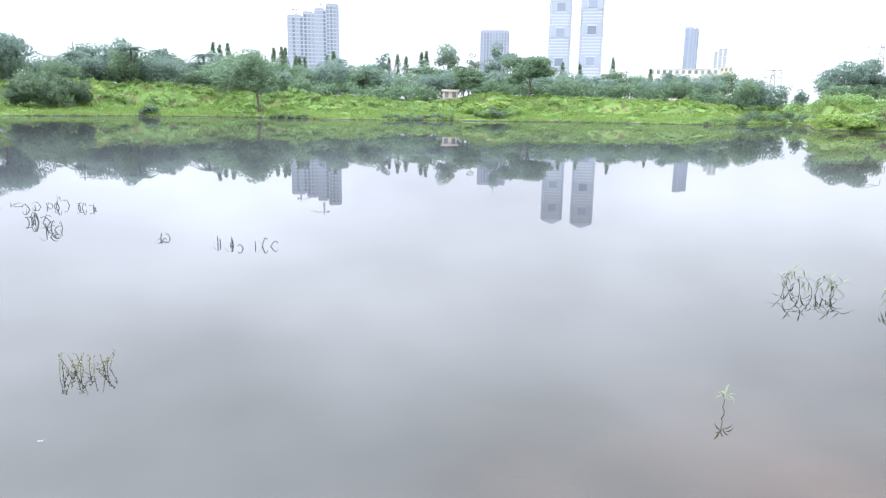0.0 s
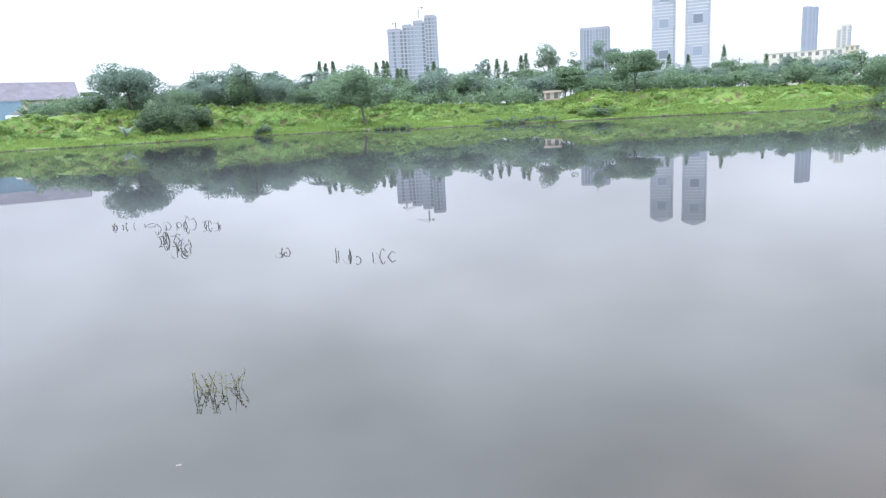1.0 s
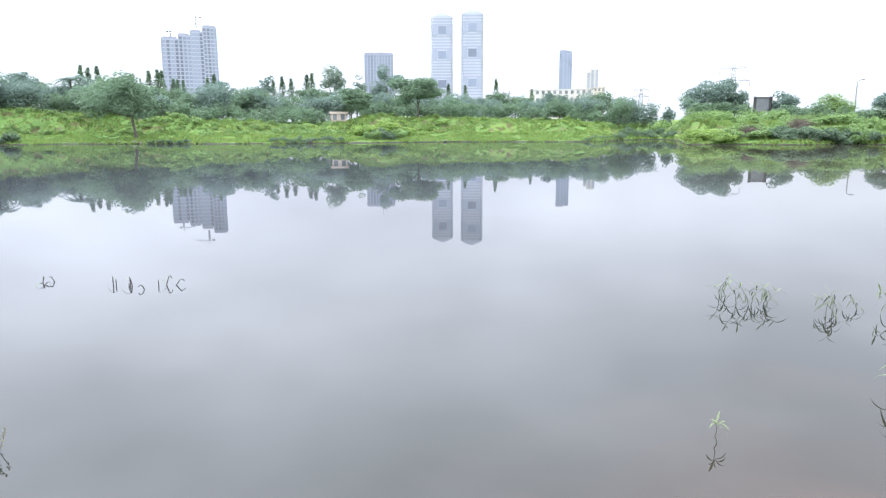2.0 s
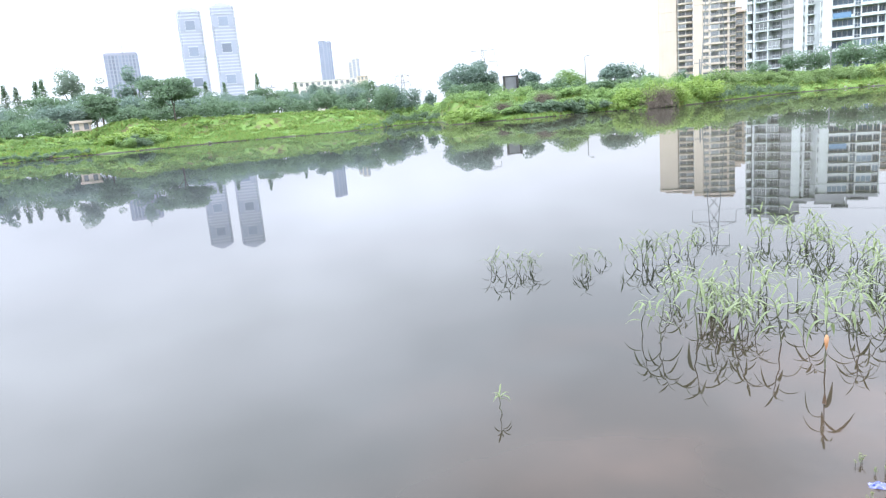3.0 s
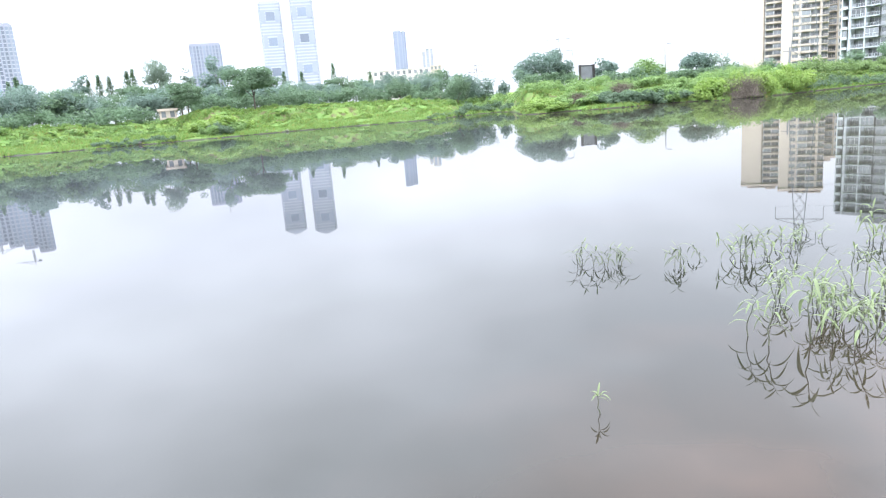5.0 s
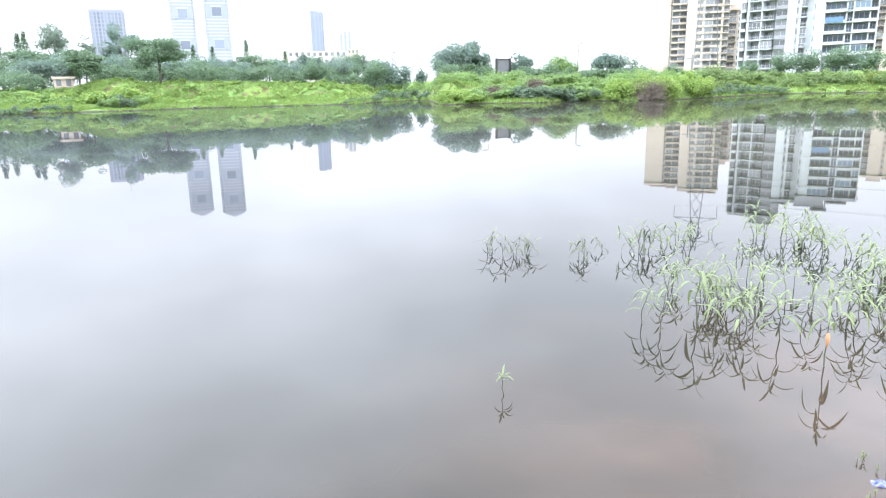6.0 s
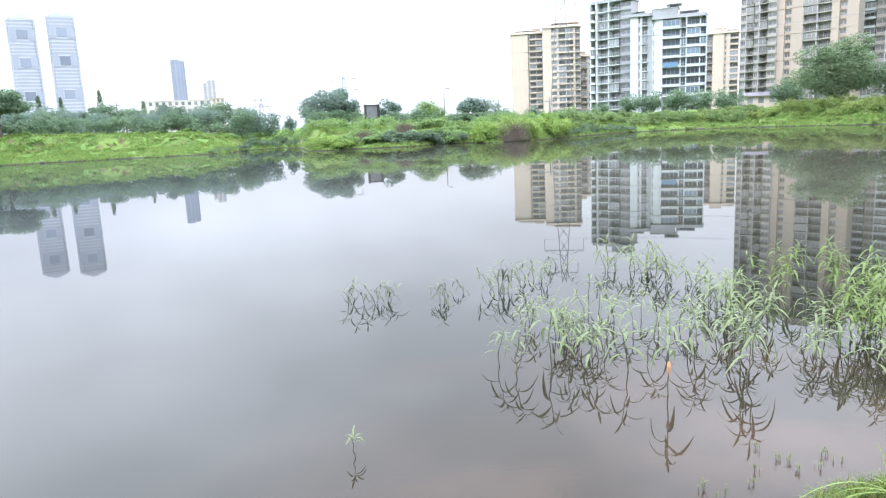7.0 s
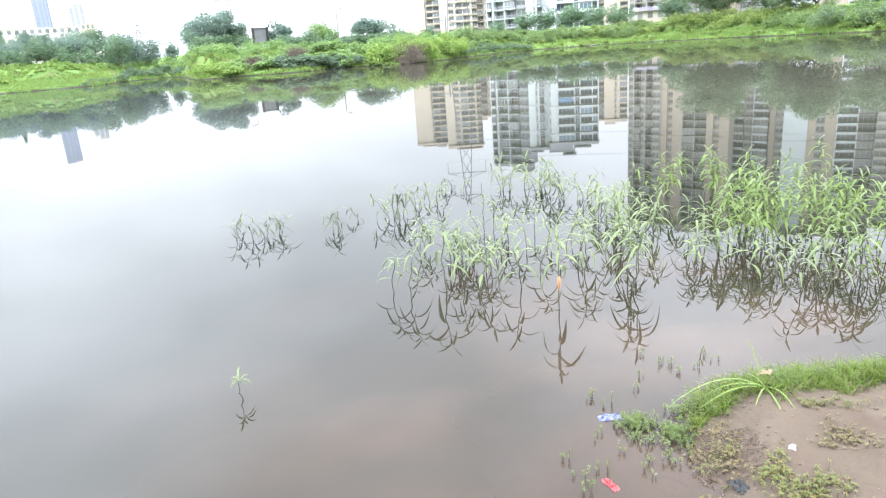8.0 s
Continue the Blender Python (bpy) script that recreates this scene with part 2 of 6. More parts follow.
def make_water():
    """Still, turbid pond water: mirror sheen over mud-clouded water, browner beside the near bank, paler far out to
    lift reflections.
    """
    k = Nodes("pond_water")
    p = k.position()
    xyz = k.add("ShaderNodeSeparateXYZ")
    k.l.new(p, xyz.inputs[0])
    ripple = k.noise(0.7, 0.0, 0.45, k.stretch(p, (1.0, 1.6, 1.0)))
    far = k.noise(0.21, 1.0, 0.4, p)
    nrm = k.bump(k.math("ADD", k.math("MULTIPLY", ripple, 0.1), far), 0.02, 0.01)
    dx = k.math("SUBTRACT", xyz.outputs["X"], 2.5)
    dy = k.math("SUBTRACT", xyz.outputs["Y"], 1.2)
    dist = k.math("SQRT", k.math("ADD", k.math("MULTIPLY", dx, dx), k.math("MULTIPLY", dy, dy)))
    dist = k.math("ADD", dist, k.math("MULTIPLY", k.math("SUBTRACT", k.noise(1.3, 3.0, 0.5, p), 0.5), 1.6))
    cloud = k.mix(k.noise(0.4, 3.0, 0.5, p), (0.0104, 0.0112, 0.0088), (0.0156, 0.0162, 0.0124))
    # Open water paler with distance: a lift for dark reflections, put into its colour.
    warm_lift = k.mix(k.noise(0.09, 3.0, 0.5, p), (0.048, 0.046, 0.036), (0.059, 0.056, 0.045))
    cool_lift = k.mix(k.noise(0.09, 3.0, 0.5, p), (0.045, 0.048, 0.0545), (0.054, 0.0572, 0.0645))
    cloud = k.mix(k.range(dist, 5.0, 16.0), cloud, k.mix(k.range(k.math("SUBTRACT", xyz.outputs["X"], k.math("MULTIPLY", xyz.outputs["Y"], 0.45)), -3.0, 8.0), cool_lift, warm_lift))
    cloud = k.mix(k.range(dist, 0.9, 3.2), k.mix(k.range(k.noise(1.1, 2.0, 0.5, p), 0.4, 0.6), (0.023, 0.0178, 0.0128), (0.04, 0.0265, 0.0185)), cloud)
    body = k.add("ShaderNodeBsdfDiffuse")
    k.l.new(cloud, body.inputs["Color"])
    clear = k.add("ShaderNodeBsdfTransparent")
    murk = k.add("ShaderNodeMixShader")
    k.l.new(k.range(dist, 0.1, 1.2, 0.8, 1.0), murk.inputs["Fac"])
    k.l.new(clear.outputs[0], murk.inputs[1])
    k.l.new(body.outputs[0], murk.inputs[2])
    gloss = k.add("ShaderNodeBsdfGlossy", Roughness=0.016)
    k.l.new(nrm, gloss.inputs["Normal"])
    fres = k.add("ShaderNodeFresnel", IOR=1.333)
    k.l.new(nrm, fres.inputs["Normal"])
    top = k.add("ShaderNodeMixShader")
    k.l.new(fres.outputs[0], top.inputs["Fac"])
    k.l.new(murk.outputs[0], top.inputs[1])
    k.l.new(gloss.outputs[0], top.inputs[2])
    return k.done(top.outputs[0])


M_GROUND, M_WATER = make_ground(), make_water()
M_BARK = plain("grey_brown_bark", (0.075, 0.065, 0.052), 0.9, vary=0.4, scale=4.0, grain=0.03)
# Far tree greens are lifted and flattened, the bluish one most, for distance haze.
M_TREE = foliage("tree_leaves", (0.088, 0.142, 0.09), (0.132, 0.198, 0.112))
M_TREE_HAZE = foliage("bluish_tree_leaves", (0.104, 0.155, 0.13), (0.142, 0.2, 0.158))
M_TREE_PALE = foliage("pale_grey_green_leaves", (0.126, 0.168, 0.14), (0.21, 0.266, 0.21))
M_BUSH = foliage("bush_leaves", (0.105, 0.175, 0.066), (0.185, 0.28, 0.092))
M_BUSH_BRIGHT = foliage("fresh_creeper_leaves", (0.122, 0.205, 0.046), (0.205, 0.29, 0.07))
# Right-shore copies of the greens, with less haze put into the colour.
M_TREE_NEAR = foliage("near_tree_leaves", (0.075, 0.118, 0.066), (0.14, 0.198, 0.1))
M_BUSH_NEAR = foliage("near_hedge_leaves", (0.09, 0.143, 0.056), (0.168, 0.24, 0.085))
M_WEED_NEAR = foliage("near_creeper_leaves", (0.115, 0.18, 0.048), (0.205, 0.272, 0.076), hue=(0.2, 0.2, 0.06))
M_BUSH_DARK = foliage("dark_shrub_leaves", (0.07, 0.113, 0.074), (0.106, 0.156, 0.09))
M_GRASS = foliage("bank_grass", (0.092, 0.168, 0.042), (0.158, 0.238, 0.062), hue=(0.17, 0.17, 0.045))
M_REED = foliage("knotweed_leaf", (0.092, 0.125, 0.056), (0.185, 0.222, 0.108), 0.36, 0.45)
M_STEM = plain("knotweed_stem", (0.045, 0.05, 0.026), 0.5, vary=0.4, scale=12.0, grain=0.002)
M_DRYSTEM = plain("dead_stem", (0.022, 0.02, 0.018), 0.8, vary=0.4, scale=12.0, grain=0.002)
M_YELLOWLEAF = plain("withered_orange_leaf", (0.22, 0.1, 0.035), 0.5, vary=0.25, scale=20.0, grain=0.001)
M_DRY = plain("dead_brown_twigs", (0.085, 0.07, 0.052), 0.9, vary=0.4, scale=3.0)
M_CREAM = paint("cream_facade_paint", (0.41, 0.345, 0.295), (0.3, 0.25, 0.21))
M_BEIGE = paint("beige_facade_paint", (0.31, 0.258, 0.215), (0.23, 0.187, 0.156))
M_GREY = paint("grey_facade_paint", (0.25, 0.255, 0.27), (0.17, 0.17, 0.18))
M_WHITE = paint("white_facade_paint", (0.42, 0.44, 0.465), (0.3, 0.305, 0.31))
M_SLAB = paint("concrete_band_paint", (0.34, 0.337, 0.342), (0.23, 0.225, 0.22))
# Far tower colours are paled towards blue-grey to stand for haze.
M_HAZE = paint("pale_blue_tower_cladding", (0.238, 0.244, 0.305), (0.19, 0.195, 0.25), 0.3)
M_HAZE_WHITE = paint("white_tower_bands", (0.325, 0.338, 0.4), (0.27, 0.282, 0.34), 0.3)
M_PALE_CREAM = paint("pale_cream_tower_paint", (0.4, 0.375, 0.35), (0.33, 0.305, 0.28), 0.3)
M_TAUPE = paint("taupe_facade_paint", (0.29, 0.272, 0.25), (0.2, 0.185, 0.168))
# Window glass tints are lightened for the haze, which softens their contrast.
M_GLASS_WARM = glazing("dusty_window_glass", (0.15, 0.147, 0.142))
M_GLASS = glazing("dim_window_glass", (0.14, 0.147, 0.158))
M_GLASS_BLUE = glazing("blue_balcony_glass", (0.095, 0.13, 0.17))
M_GLASS_HAZE = glazing("hazy_tower_glass", (0.165, 0.185, 0.245))
M_STEEL = plain("galvanised_steel", (0.15, 0.155, 0.165), 0.6, 0.3, 0.15)
M_ROOF = plain("rusty_blue_roof_sheet", (0.17, 0.16, 0.195), 0.7, 0.0, 0.3, 0.6)
M_BLUE = plain("blue_tin_sheet", (0.13, 0.2, 0.275), 0.6, 0.0, 0.2, 0.8)
M_WEED = foliage("bank_weed_leaves", (0.1, 0.185, 0.05), (0.175, 0.272, 0.075), hue=(0.18, 0.19, 0.07))
M_TARP = plain("blue_tarpaulin", (0.08, 0.15, 0.25), 0.5, 0.0, 0.2, 2.0)
M_HAZE_MID = paint("pale_lavender_cladding", (0.23, 0.245, 0.31), (0.19, 0.204, 0.265), 0.3)
M_REED_GREEN = foliage("lush_knotweed_leaf", (0.09, 0.14, 0.034), (0.175, 0.235, 0.068), 0.45, 0.45)


# ---- helpers for building ----
HOME = (-0.1, 0.6)


def at(bearing, r):
    """Plan place at a bearing, degrees to the right of +y, r metres from the near bank."""
    return HOME[0] + r * math.sin(radians(bearing)), HOME[1] + r * math.cos(radians(bearing))


def thing(name, x, y, z, rz=0.0, label="", category="", group="", kind=""):
    ob = new(name)
    ob.empty_display_size = 0.2
    ob.matrix_basis = pose(x, y, z, 0, 0, rz)
    return tagged(ob, label, category, group, kind)


def part(name, data, material, parent=None, label="", m=None, smooth=False):
    """One mesh object from a bmesh or a mesh, under a thing or a part."""
    if isinstance(data, bmesh.types.BMesh):
        mesh = bpy.data.meshes.new(name)
        data.to_mesh(mesh)
        data.free()
    else:
        mesh = data
    if material is not None and not mesh.materials:
        mesh.materials.append(material)
    if smooth:
        mesh.polygons.foreach_set("use_smooth", [True] * len(mesh.polygons))
    ob = new(name, mesh)
    if parent is not None:
        ob.parent = parent
    if m is not None:
        ob.matrix_basis = m
    return tagged(ob, label)


def from_arrays(name, verts, faces, material=None, smooth=False):
    mesh = bpy.data.meshes.new(name)
    mesh.from_pydata(np.asarray(verts).tolist(), [], faces if isinstance(faces, list) else faces.tolist())
    if material is not None:
        mesh.materials.append(material)
    if smooth:
        mesh.polygons.foreach_set("use_smooth", [True] * len(mesh.polygons))
    return mesh


def box_into(bm, x0, x1, y0, y1, z0, z1):
    v = [bm.verts.new(c) for c in ((x0, y0, z0), (x1, y0, z0), (x1, y1, z0), (x0, y1, z0), (x0, y0, z1), (x1, y0, z1), (x1, y1, z1), (x0, y1, z1))]
    for f in ((3, 2, 1, 0), (4, 5, 6, 7), (0, 1, 5, 4), (1, 2, 6, 5), (2, 3, 7, 6), (3, 0, 4, 7)):
        bm.faces.new([v[i] for i in f])


def boxes(*items, bevel=0.0):
    bm = bmesh.new()
    for it in items:
        box_into(bm, *it)
    if bevel:
        bmesh.ops.bevel(bm, geom=bm.edges[:], offset=bevel, segments=1, affect="EDGES")
    return bm


def tube_into(bm, points, radii, sides=5, cap=True):
    """A tapered tube along points."""
    rings, pts = [], [Vector(p) for p in points]
    for i, p in enumerate(pts):
        d = (pts[min(i + 1, len(pts) - 1)] - pts[max(i - 1, 0)]).normalized()
        side = d.orthogonal().normalized()
        up = d.cross(side)
        rings.append([bm.verts.new(p + (side * math.cos(a) + up * math.sin(a)) * radii[i]) for a in (2 * math.pi * s / sides for s in range(sides))])
    for a, b in zip(rings, rings[1:]):
        for s in range(sides):
            bm.faces.new((a[s], a[(s + 1) % sides], b[(s + 1) % sides], b[s]))
    if cap:
        bm.faces.new(rings[0][::-1])
        bm.faces.new(rings[-1])


def tubes(*items, sides=5):
    bm = bmesh.new()
    for points, radii in items:
        tube_into(bm, points, radii, sides)
    return bm


# ---- ground: one sheet with the pond's hollow, banks and plain ----
SHORE = (  # bearing, distance of the far waterline
    (-180, 70), (-100, 75), (-60, 86), (-42, 86), (-36, 85), (-30, 86), (-24, 90), (-19, 88), (-15, 84), (-9, 80), (-3, 79), (1, 80), (4, 81), (8, 83), (14, 84), (18, 83), (21.5, 84), (24, 97), (26.5, 104), (27.9, 92), (28.4, 72), (30, 71), (33, 72), (37, 73), (40.5, 76), (42, 73), (44, 72), (47, 74), (50, 84), (53, 98), (57, 105), (61, 106), (65, 102), (70, 92), (78, 76), (90, 62), (110, 50), (140, 48), (180, 70))
BANK = (  # bearing, bank width, bank height
    (-180, 9, 3), (-100, 9, 3), (-60, 10, 3.6), (-42, 12, 3.5), (-36, 12, 3.9), (-24, 10, 4.1), (-19, 10, 3.7), (-9, 12, 2.7), (-3, 14, 2.1), (-1.2, 13, 2.0), (1, 12, 2.7), (3.5, 9, 3.5), (6, 9, 3.1), (14, 8, 2.8), (18, 9, 2.6), (24, 8, 1.6), (26.5, 8, 1.6), (28.4, 5, 1.6), (30, 5, 2.3), (40.5, 5, 1.7), (47, 4, 1.8), (53, 6, 1.9), (57, 8, 1.8), (61, 9, 1.7), (66, 9, 2.2), (78, 7, 2.2), (140, 6, 1.8), (180, 9, 3))
NEAR = ((-200, -14), (-60, -5), (-20, -1.6), (-6, -0.1), (-2, 0.45), (0, 0.75), (1.2, 0.95), (1.75, 1.18), (2.1, 1.42), (2.4, 1.61), (2.6, 1.66), (2.85, 1.61), (3.05, 1.48), (3.3, 1.2), (3.6, 0.95), (4.2, 0.7), (6, 0.3), (10, -0.2), (20, -1.0), (60, -6), (200, -14))
_sh, _bk, _ne = np.array(SHORE, float), np.array(BANK, float), np.array(NEAR, float)


def wave(x, y, scale, seed):
    """Cheap smooth unevenness, about -1 to 1."""
    g = np.random.default_rng(seed)
    out = 0.0
    for _ in range(7):
        a, p, q = g.uniform(0, 6.28), g.uniform(0, 6.28), g.uniform(0.6, 1.7) / scale
        out = out + np.sin((x * math.cos(a) + y * math.sin(a)) * q * 6.28 + p)
    return out / 3.2


def ground_height(x, y):
    x, y = np.asarray(x, float), np.asarray(y, float)
    dx, dy = x - HOME[0], y - HOME[1]
    r, b = np.hypot(dx, dy), np.degrees(np.arctan2(dx, dy))
    shore = np.interp(b, _sh[:, 0], _sh[:, 1])
    wide, high = np.interp(b, _bk[:, 0], _bk[:, 1]), np.interp(b, _bk[:, 0], _bk[:, 2])
    d = r - shore + 0.3 * wave(x, y, 1.9, 12) + 0.5 * wave(x, y, 6.0, 3) + 0.9 * wave(x, y, 17.0, 4)
    shelf = 0.12 * np.clip(d / 0.5, 0, 1) + 0.83 * np.clip(d / wide, 0, 1)
    u = np.clip((d - wide) / 6.0, 0, 1)
    rise = (high - 0.95) * u * u * (3 - 2 * u)
    far = np.where(d > 0, shelf + rise + np.clip((d - wide - 6) / 40, 0, 1) * (3.2 - high) + np.clip(d / 6, 0, 1) * 0.13 * wave(x, y, 3.1, 5) + np.clip(d / 10, 0, 1) * 0.22 * wave(x, y, 9.0, 6), np.maximum(0.14 * d, -1.3))
    e = np.interp(x, _ne[:, 0], _ne[:, 1]) - y + 0.05 * wave(x, y, 0.5, 7) + 0.02 * wave(x, y, 0.17, 8)
    near = np.where(e > 0, 0.05 * np.clip(e / 0.25, 0, 1) + 0.09 * np.clip(e, 0, 4) + 0.012 * wave(x, y, 0.33, 9) + 0.006 * wave(x, y, 0.11, 10), np.maximum(0.07 * e + np.minimum(e + 1.5, 0) * 0.08, -1.3))
    return np.maximum(far, near)


def ground_z(x, y):
    return float(ground_height(x, y))


def steps(*runs):
    """Grid lines: (from, to, step) runs joined up."""
    out = []
    for a, b, s in runs:
        out += list(np.arange(a, b - s * 0.5, s))
    return np.array(out + [runs[-1][1]])


def build_ground():
    gx = steps((-4000, -1000, 1000), (-1000, -200, 100), (-200, -110, 15), (-110, -6, 1.3), (-6, 1.4, 0.4), (1.4, 4.6, 0.035), (4.6, 9, 0.4), (9, 135, 1.3), (135, 200, 13), (200, 1000, 100), (1000, 4000, 1000))
    gy = steps((-4000, -1000, 1000), (-1000, -100, 100), (-100, -6, 9), (-6, 0.6, 0.4), (0.6, 2.4, 0.035), (2.4, 6, 0.4), (6, 24, 1.8), (24, 125, 1.0), (125, 250, 12), (250, 1000, 120), (1000, 4000, 1000))
    xx, yy = np.meshgrid(gx, gy)
    zz = ground_height(xx, yy)
    n, m = len(gx), len(gy)
    i = np.arange((m - 1) * n).reshape(m - 1, n)[:, :-1].ravel()
    faces = np.stack([i, i + 1, i + 1 + n, i + n], 1)
    mesh = from_arrays("ground", np.stack([xx.ravel(), yy.ravel(), zz.ravel()], 1), faces, M_GROUND, True)
    return tagged(new("ground", mesh), "grassy earth banks and muddy bed round a pond", "ground", kind="structure")


build_ground()
water_bm = bmesh.new()
bmesh.ops.create_grid(water_bm, x_segments=24, y_segments=24, size=150)
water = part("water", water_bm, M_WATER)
water.matrix_basis = pose(0, 60, 0)
tagged(water, "still grey turbid pond water mirroring sky and towers", "water", kind="structure")


# ---- far and near buildings ----
def lattice_frame(uprights, rails, y0, y1):
    """A window frame in one piece: uprights and rails as (from, to) along x and z, y0 to y1 thick."""
    xs, zs = [e for b in uprights for e in b], [e for b in rails for e in b]
    bm = bmesh.new()
    v = [[bm.verts.new((x, y0, z)) for x in xs] for z in zs]
    faces = [bm.faces.new((v[j][i], v[j][i + 1], v[j + 1][i + 1], v[j + 1][i])) for j in range(len(zs) - 1) for i in range(len(xs) - 1) if i % 2 == 0 or j % 2 == 0]
    back = bmesh.ops.extrude_face_region(bm, geom=faces)
    for g in back["geom"]:
        if isinstance(g, bmesh.types.BMVert):
            g.co.y = y1
    bmesh.ops.recalc_face_normals(bm, faces=bm.faces[:])
    return bm


def mesh_of(name, bm, material):
    """A mesh with one material, to be shared by alike parts."""
    data = bpy.data.meshes.new(name)
    bm.to_mesh(data)
    bm.free()
    data.materials.append(material)
    return data


def roof_frame(cx, cw, z0, z1):
    """Open concrete frame on a roof: posts under a thin slab."""
    posts = [(x - 0.2, x + 0.2, y - 0.2, y + 0.2, z0, z1) for x in np.linspace(cx - cw / 2 + 0.3, cx + cw / 2 - 0.3, max(2, int(cw / 3.5) + 1)) for y in (1.0, 5.0)]
    return boxes(*posts, (cx - cw / 2 - 0.3, cx + cw / 2 + 0.3, 0.2, 6.0, z1, z1 + 0.3))


def apartment(name, label, b1, b2, r, top, bays, floor_h=3.0, depth=14.0, wall=M_CREAM, slab=M_SLAB, glass=M_GLASS, turn=0.0, crown=(), seed=1):
    """A block of flats round a core wall. bays, from one end to the other: (kind, share of the width, paint, set back in metres).
    w pier with joints, g window bay with spandrels, b loggia with slab and solid parapet, o loggia with slab and open railing, s slot of small windows."""
    g = np.random.default_rng(seed)
    mid = (b1 + b2) / 2
    x, y = at(mid, r)
    ground = ground_z(x, y)
    width = 2 * r * math.tan(radians((b2 - b1) / 2)) / math.cos(radians(turn))
    height = top - ground
    floors = max(1, int(round(height / floor_h)))
    fh = height / floors
    home = thing(name, x, y, ground, -mid + turn, label, "apartment building", "blocks of flats beyond the pond")
    core = 2.2
    part("wall", boxes((-width / 2 + 0.1, width / 2 - 0.1, core, depth, -1.0, height), bevel=0.05), wall, home)
    total = sum(b[1] for b in bays)
    x0 = -width / 2
    split = []
    for kind, share, mat, back in bays:
        n = max(1, int(round(width * share / total / 4.2))) if kind in "gbo" else 1
        split += [(kind, share / n, mat, back)] * n
    for kind, share, mat, back in split:
        w = width * share / total
        if kind == "w":
            # storey-high lifts with a thin joint between every third
            lifts = list(range(0, floors, 3)) + [floors]
            part("pier", boxes((x0 + 0.06, x0 + w - 0.06, back + 0.16, core + 0.05, -1.0, height + 0.6), *[(x0, x0 + w, back, core + 0.02, a * fh - (1.0 if a == 0 else 0.0), b * fh - 0.16 + (1.0 if b == floors else 0.0)) for a, b in zip(lifts, lifts[1:])]), mat, home)
            x0 += w
            continue
        sill, head = (0.95, fh - 0.5) if kind in "gs" else (0.3, fh - 0.45)
        inset = 0.12 if kind != "s" else max(0.12, w * 0.2)
        bars = [(inset, inset + 0.09)] + [(c - 0.06, c + 0.06) for c in np.linspace(inset, w - inset, max(3, int(w / 1.3) + 1))[1:-1]] + [(w - inset - 0.09, w - inset)]
        frame_data = mesh_of("window_frame", lattice_frame(bars, [(sill, sill + 0.09), (head - 0.09, head)], 0.0, 0.12), M_SLAB)
        pane_data = mesh_of("pane", boxes((inset + 0.05, w - inset - 0.05, 0.05, 0.1, sill + 0.05, head - 0.05)), glass)
        if kind in "gs":
            skin_data = mesh_of("spandrel", boxes((0, w, back + 0.1, core + 0.05, head - fh, sill), (0, w, back - 0.22, back + 0.12, -0.1, 0.16), (0, inset - 0.01, back + 0.12, core + 0.05, sill, head), (w - inset + 0.01, w, back + 0.12, core + 0.05, sill, head)), mat)
            front = back + 0.25
        else:
            lip = back - 0.9
            if kind == "b":
                skin = boxes((0.0, w, lip, core + 0.05, -0.16, 0.14), (0.02, w - 0.02, lip, lip + 0.14, 0.14, 0.62), (-0.06, w + 0.06, lip - 0.07, lip + 0.2, 0.62, 0.7))
            else:
                skin = boxes((0.0, w, lip, core + 0.05, -0.14, 0.14), (0.02, w - 0.02, lip + 0.03, lip + 0.09, 0.98, 1.06), *[(c, c + 0.07, lip + 0.03, lip + 0.08, 0.14, 0.98) for c in np.linspace(0.04, w - 0.11, max(3, int(w / 0.6)))])
            skin_data = mesh_of("balcony", skin, mat)
            front = core - 0.1
            part("fin", boxes((x0 - 0.16, x0 + 0.16, back - 0.7, core + 0.04, -1.0, height + 0.3)), slab, home)
        for fl in range(floors):
            part("spandrel" if kind in "gs" else "balcony", skin_data, None, home, m=pose(x0, 0, fl * fh))
            closed = kind in "bo" and g.uniform() < 0.3
            win = part("window", frame_data, None, home, m=pose(x0, back - 0.72 if closed else front, fl * fh))
            part("pane", pane_data, None, win)
        x0 += w
    part("parapet", boxes((-width / 2 - 0.3, width / 2 + 0.3, -0.6, depth + 0.2, height, height + 0.3), (-width / 2, width / 2, -0.2, 0.0, height + 0.3, height + 1.1), bevel=0.04), wall, home)
    for kind, cx, cw, ch in crown:
        if kind == "box":
            part("roof_block", boxes((cx * width - cw / 2, cx * width + cw / 2, 1.0, 7.0, height + 0.3, height + ch), (cx * width - cw / 2 - 0.25, cx * width + cw / 2 + 0.25, 0.8, 7.2, height + ch, height + ch + 0.22)), wall, home)
        else:
            part("roof_frame", roof_frame(cx * width, cw, height + 0.3, height + ch), wall, home)
    return home


apartment("apartment_block", "cream apartment block with a plain end wall above hedges", 45.37, 47.95, 360, 47.4, [("w", 1.35, M_CREAM, 0.0), ("w", 0.12, M_BEIGE, 1.4), ("b", 1.05, M_CREAM, 0.7)], wall=M_CREAM, crown=(("frame", 0.05, 12, 1.6), ("box", 0.3, 4, 2.4)), seed=1)
apartment("apartment_block", "cream apartment block with stacked balconies above hedges", 47.95, 50.95, 355, 49.0, [("w", 0.68, M_CREAM, 0.0), ("g", 0.45, M_CREAM, 0.5), ("w", 0.12, M_CREAM, 0.2), ("b", 1.2, M_CREAM, 0.7), ("w", 0.12, M_CREAM, 0.2), ("o", 0.45, M_CREAM, 0.9)], wall=M_CREAM, crown=(("frame", 0.1, 13, 2.0), ("box", -0.36, 5, 1.4)), seed=2)
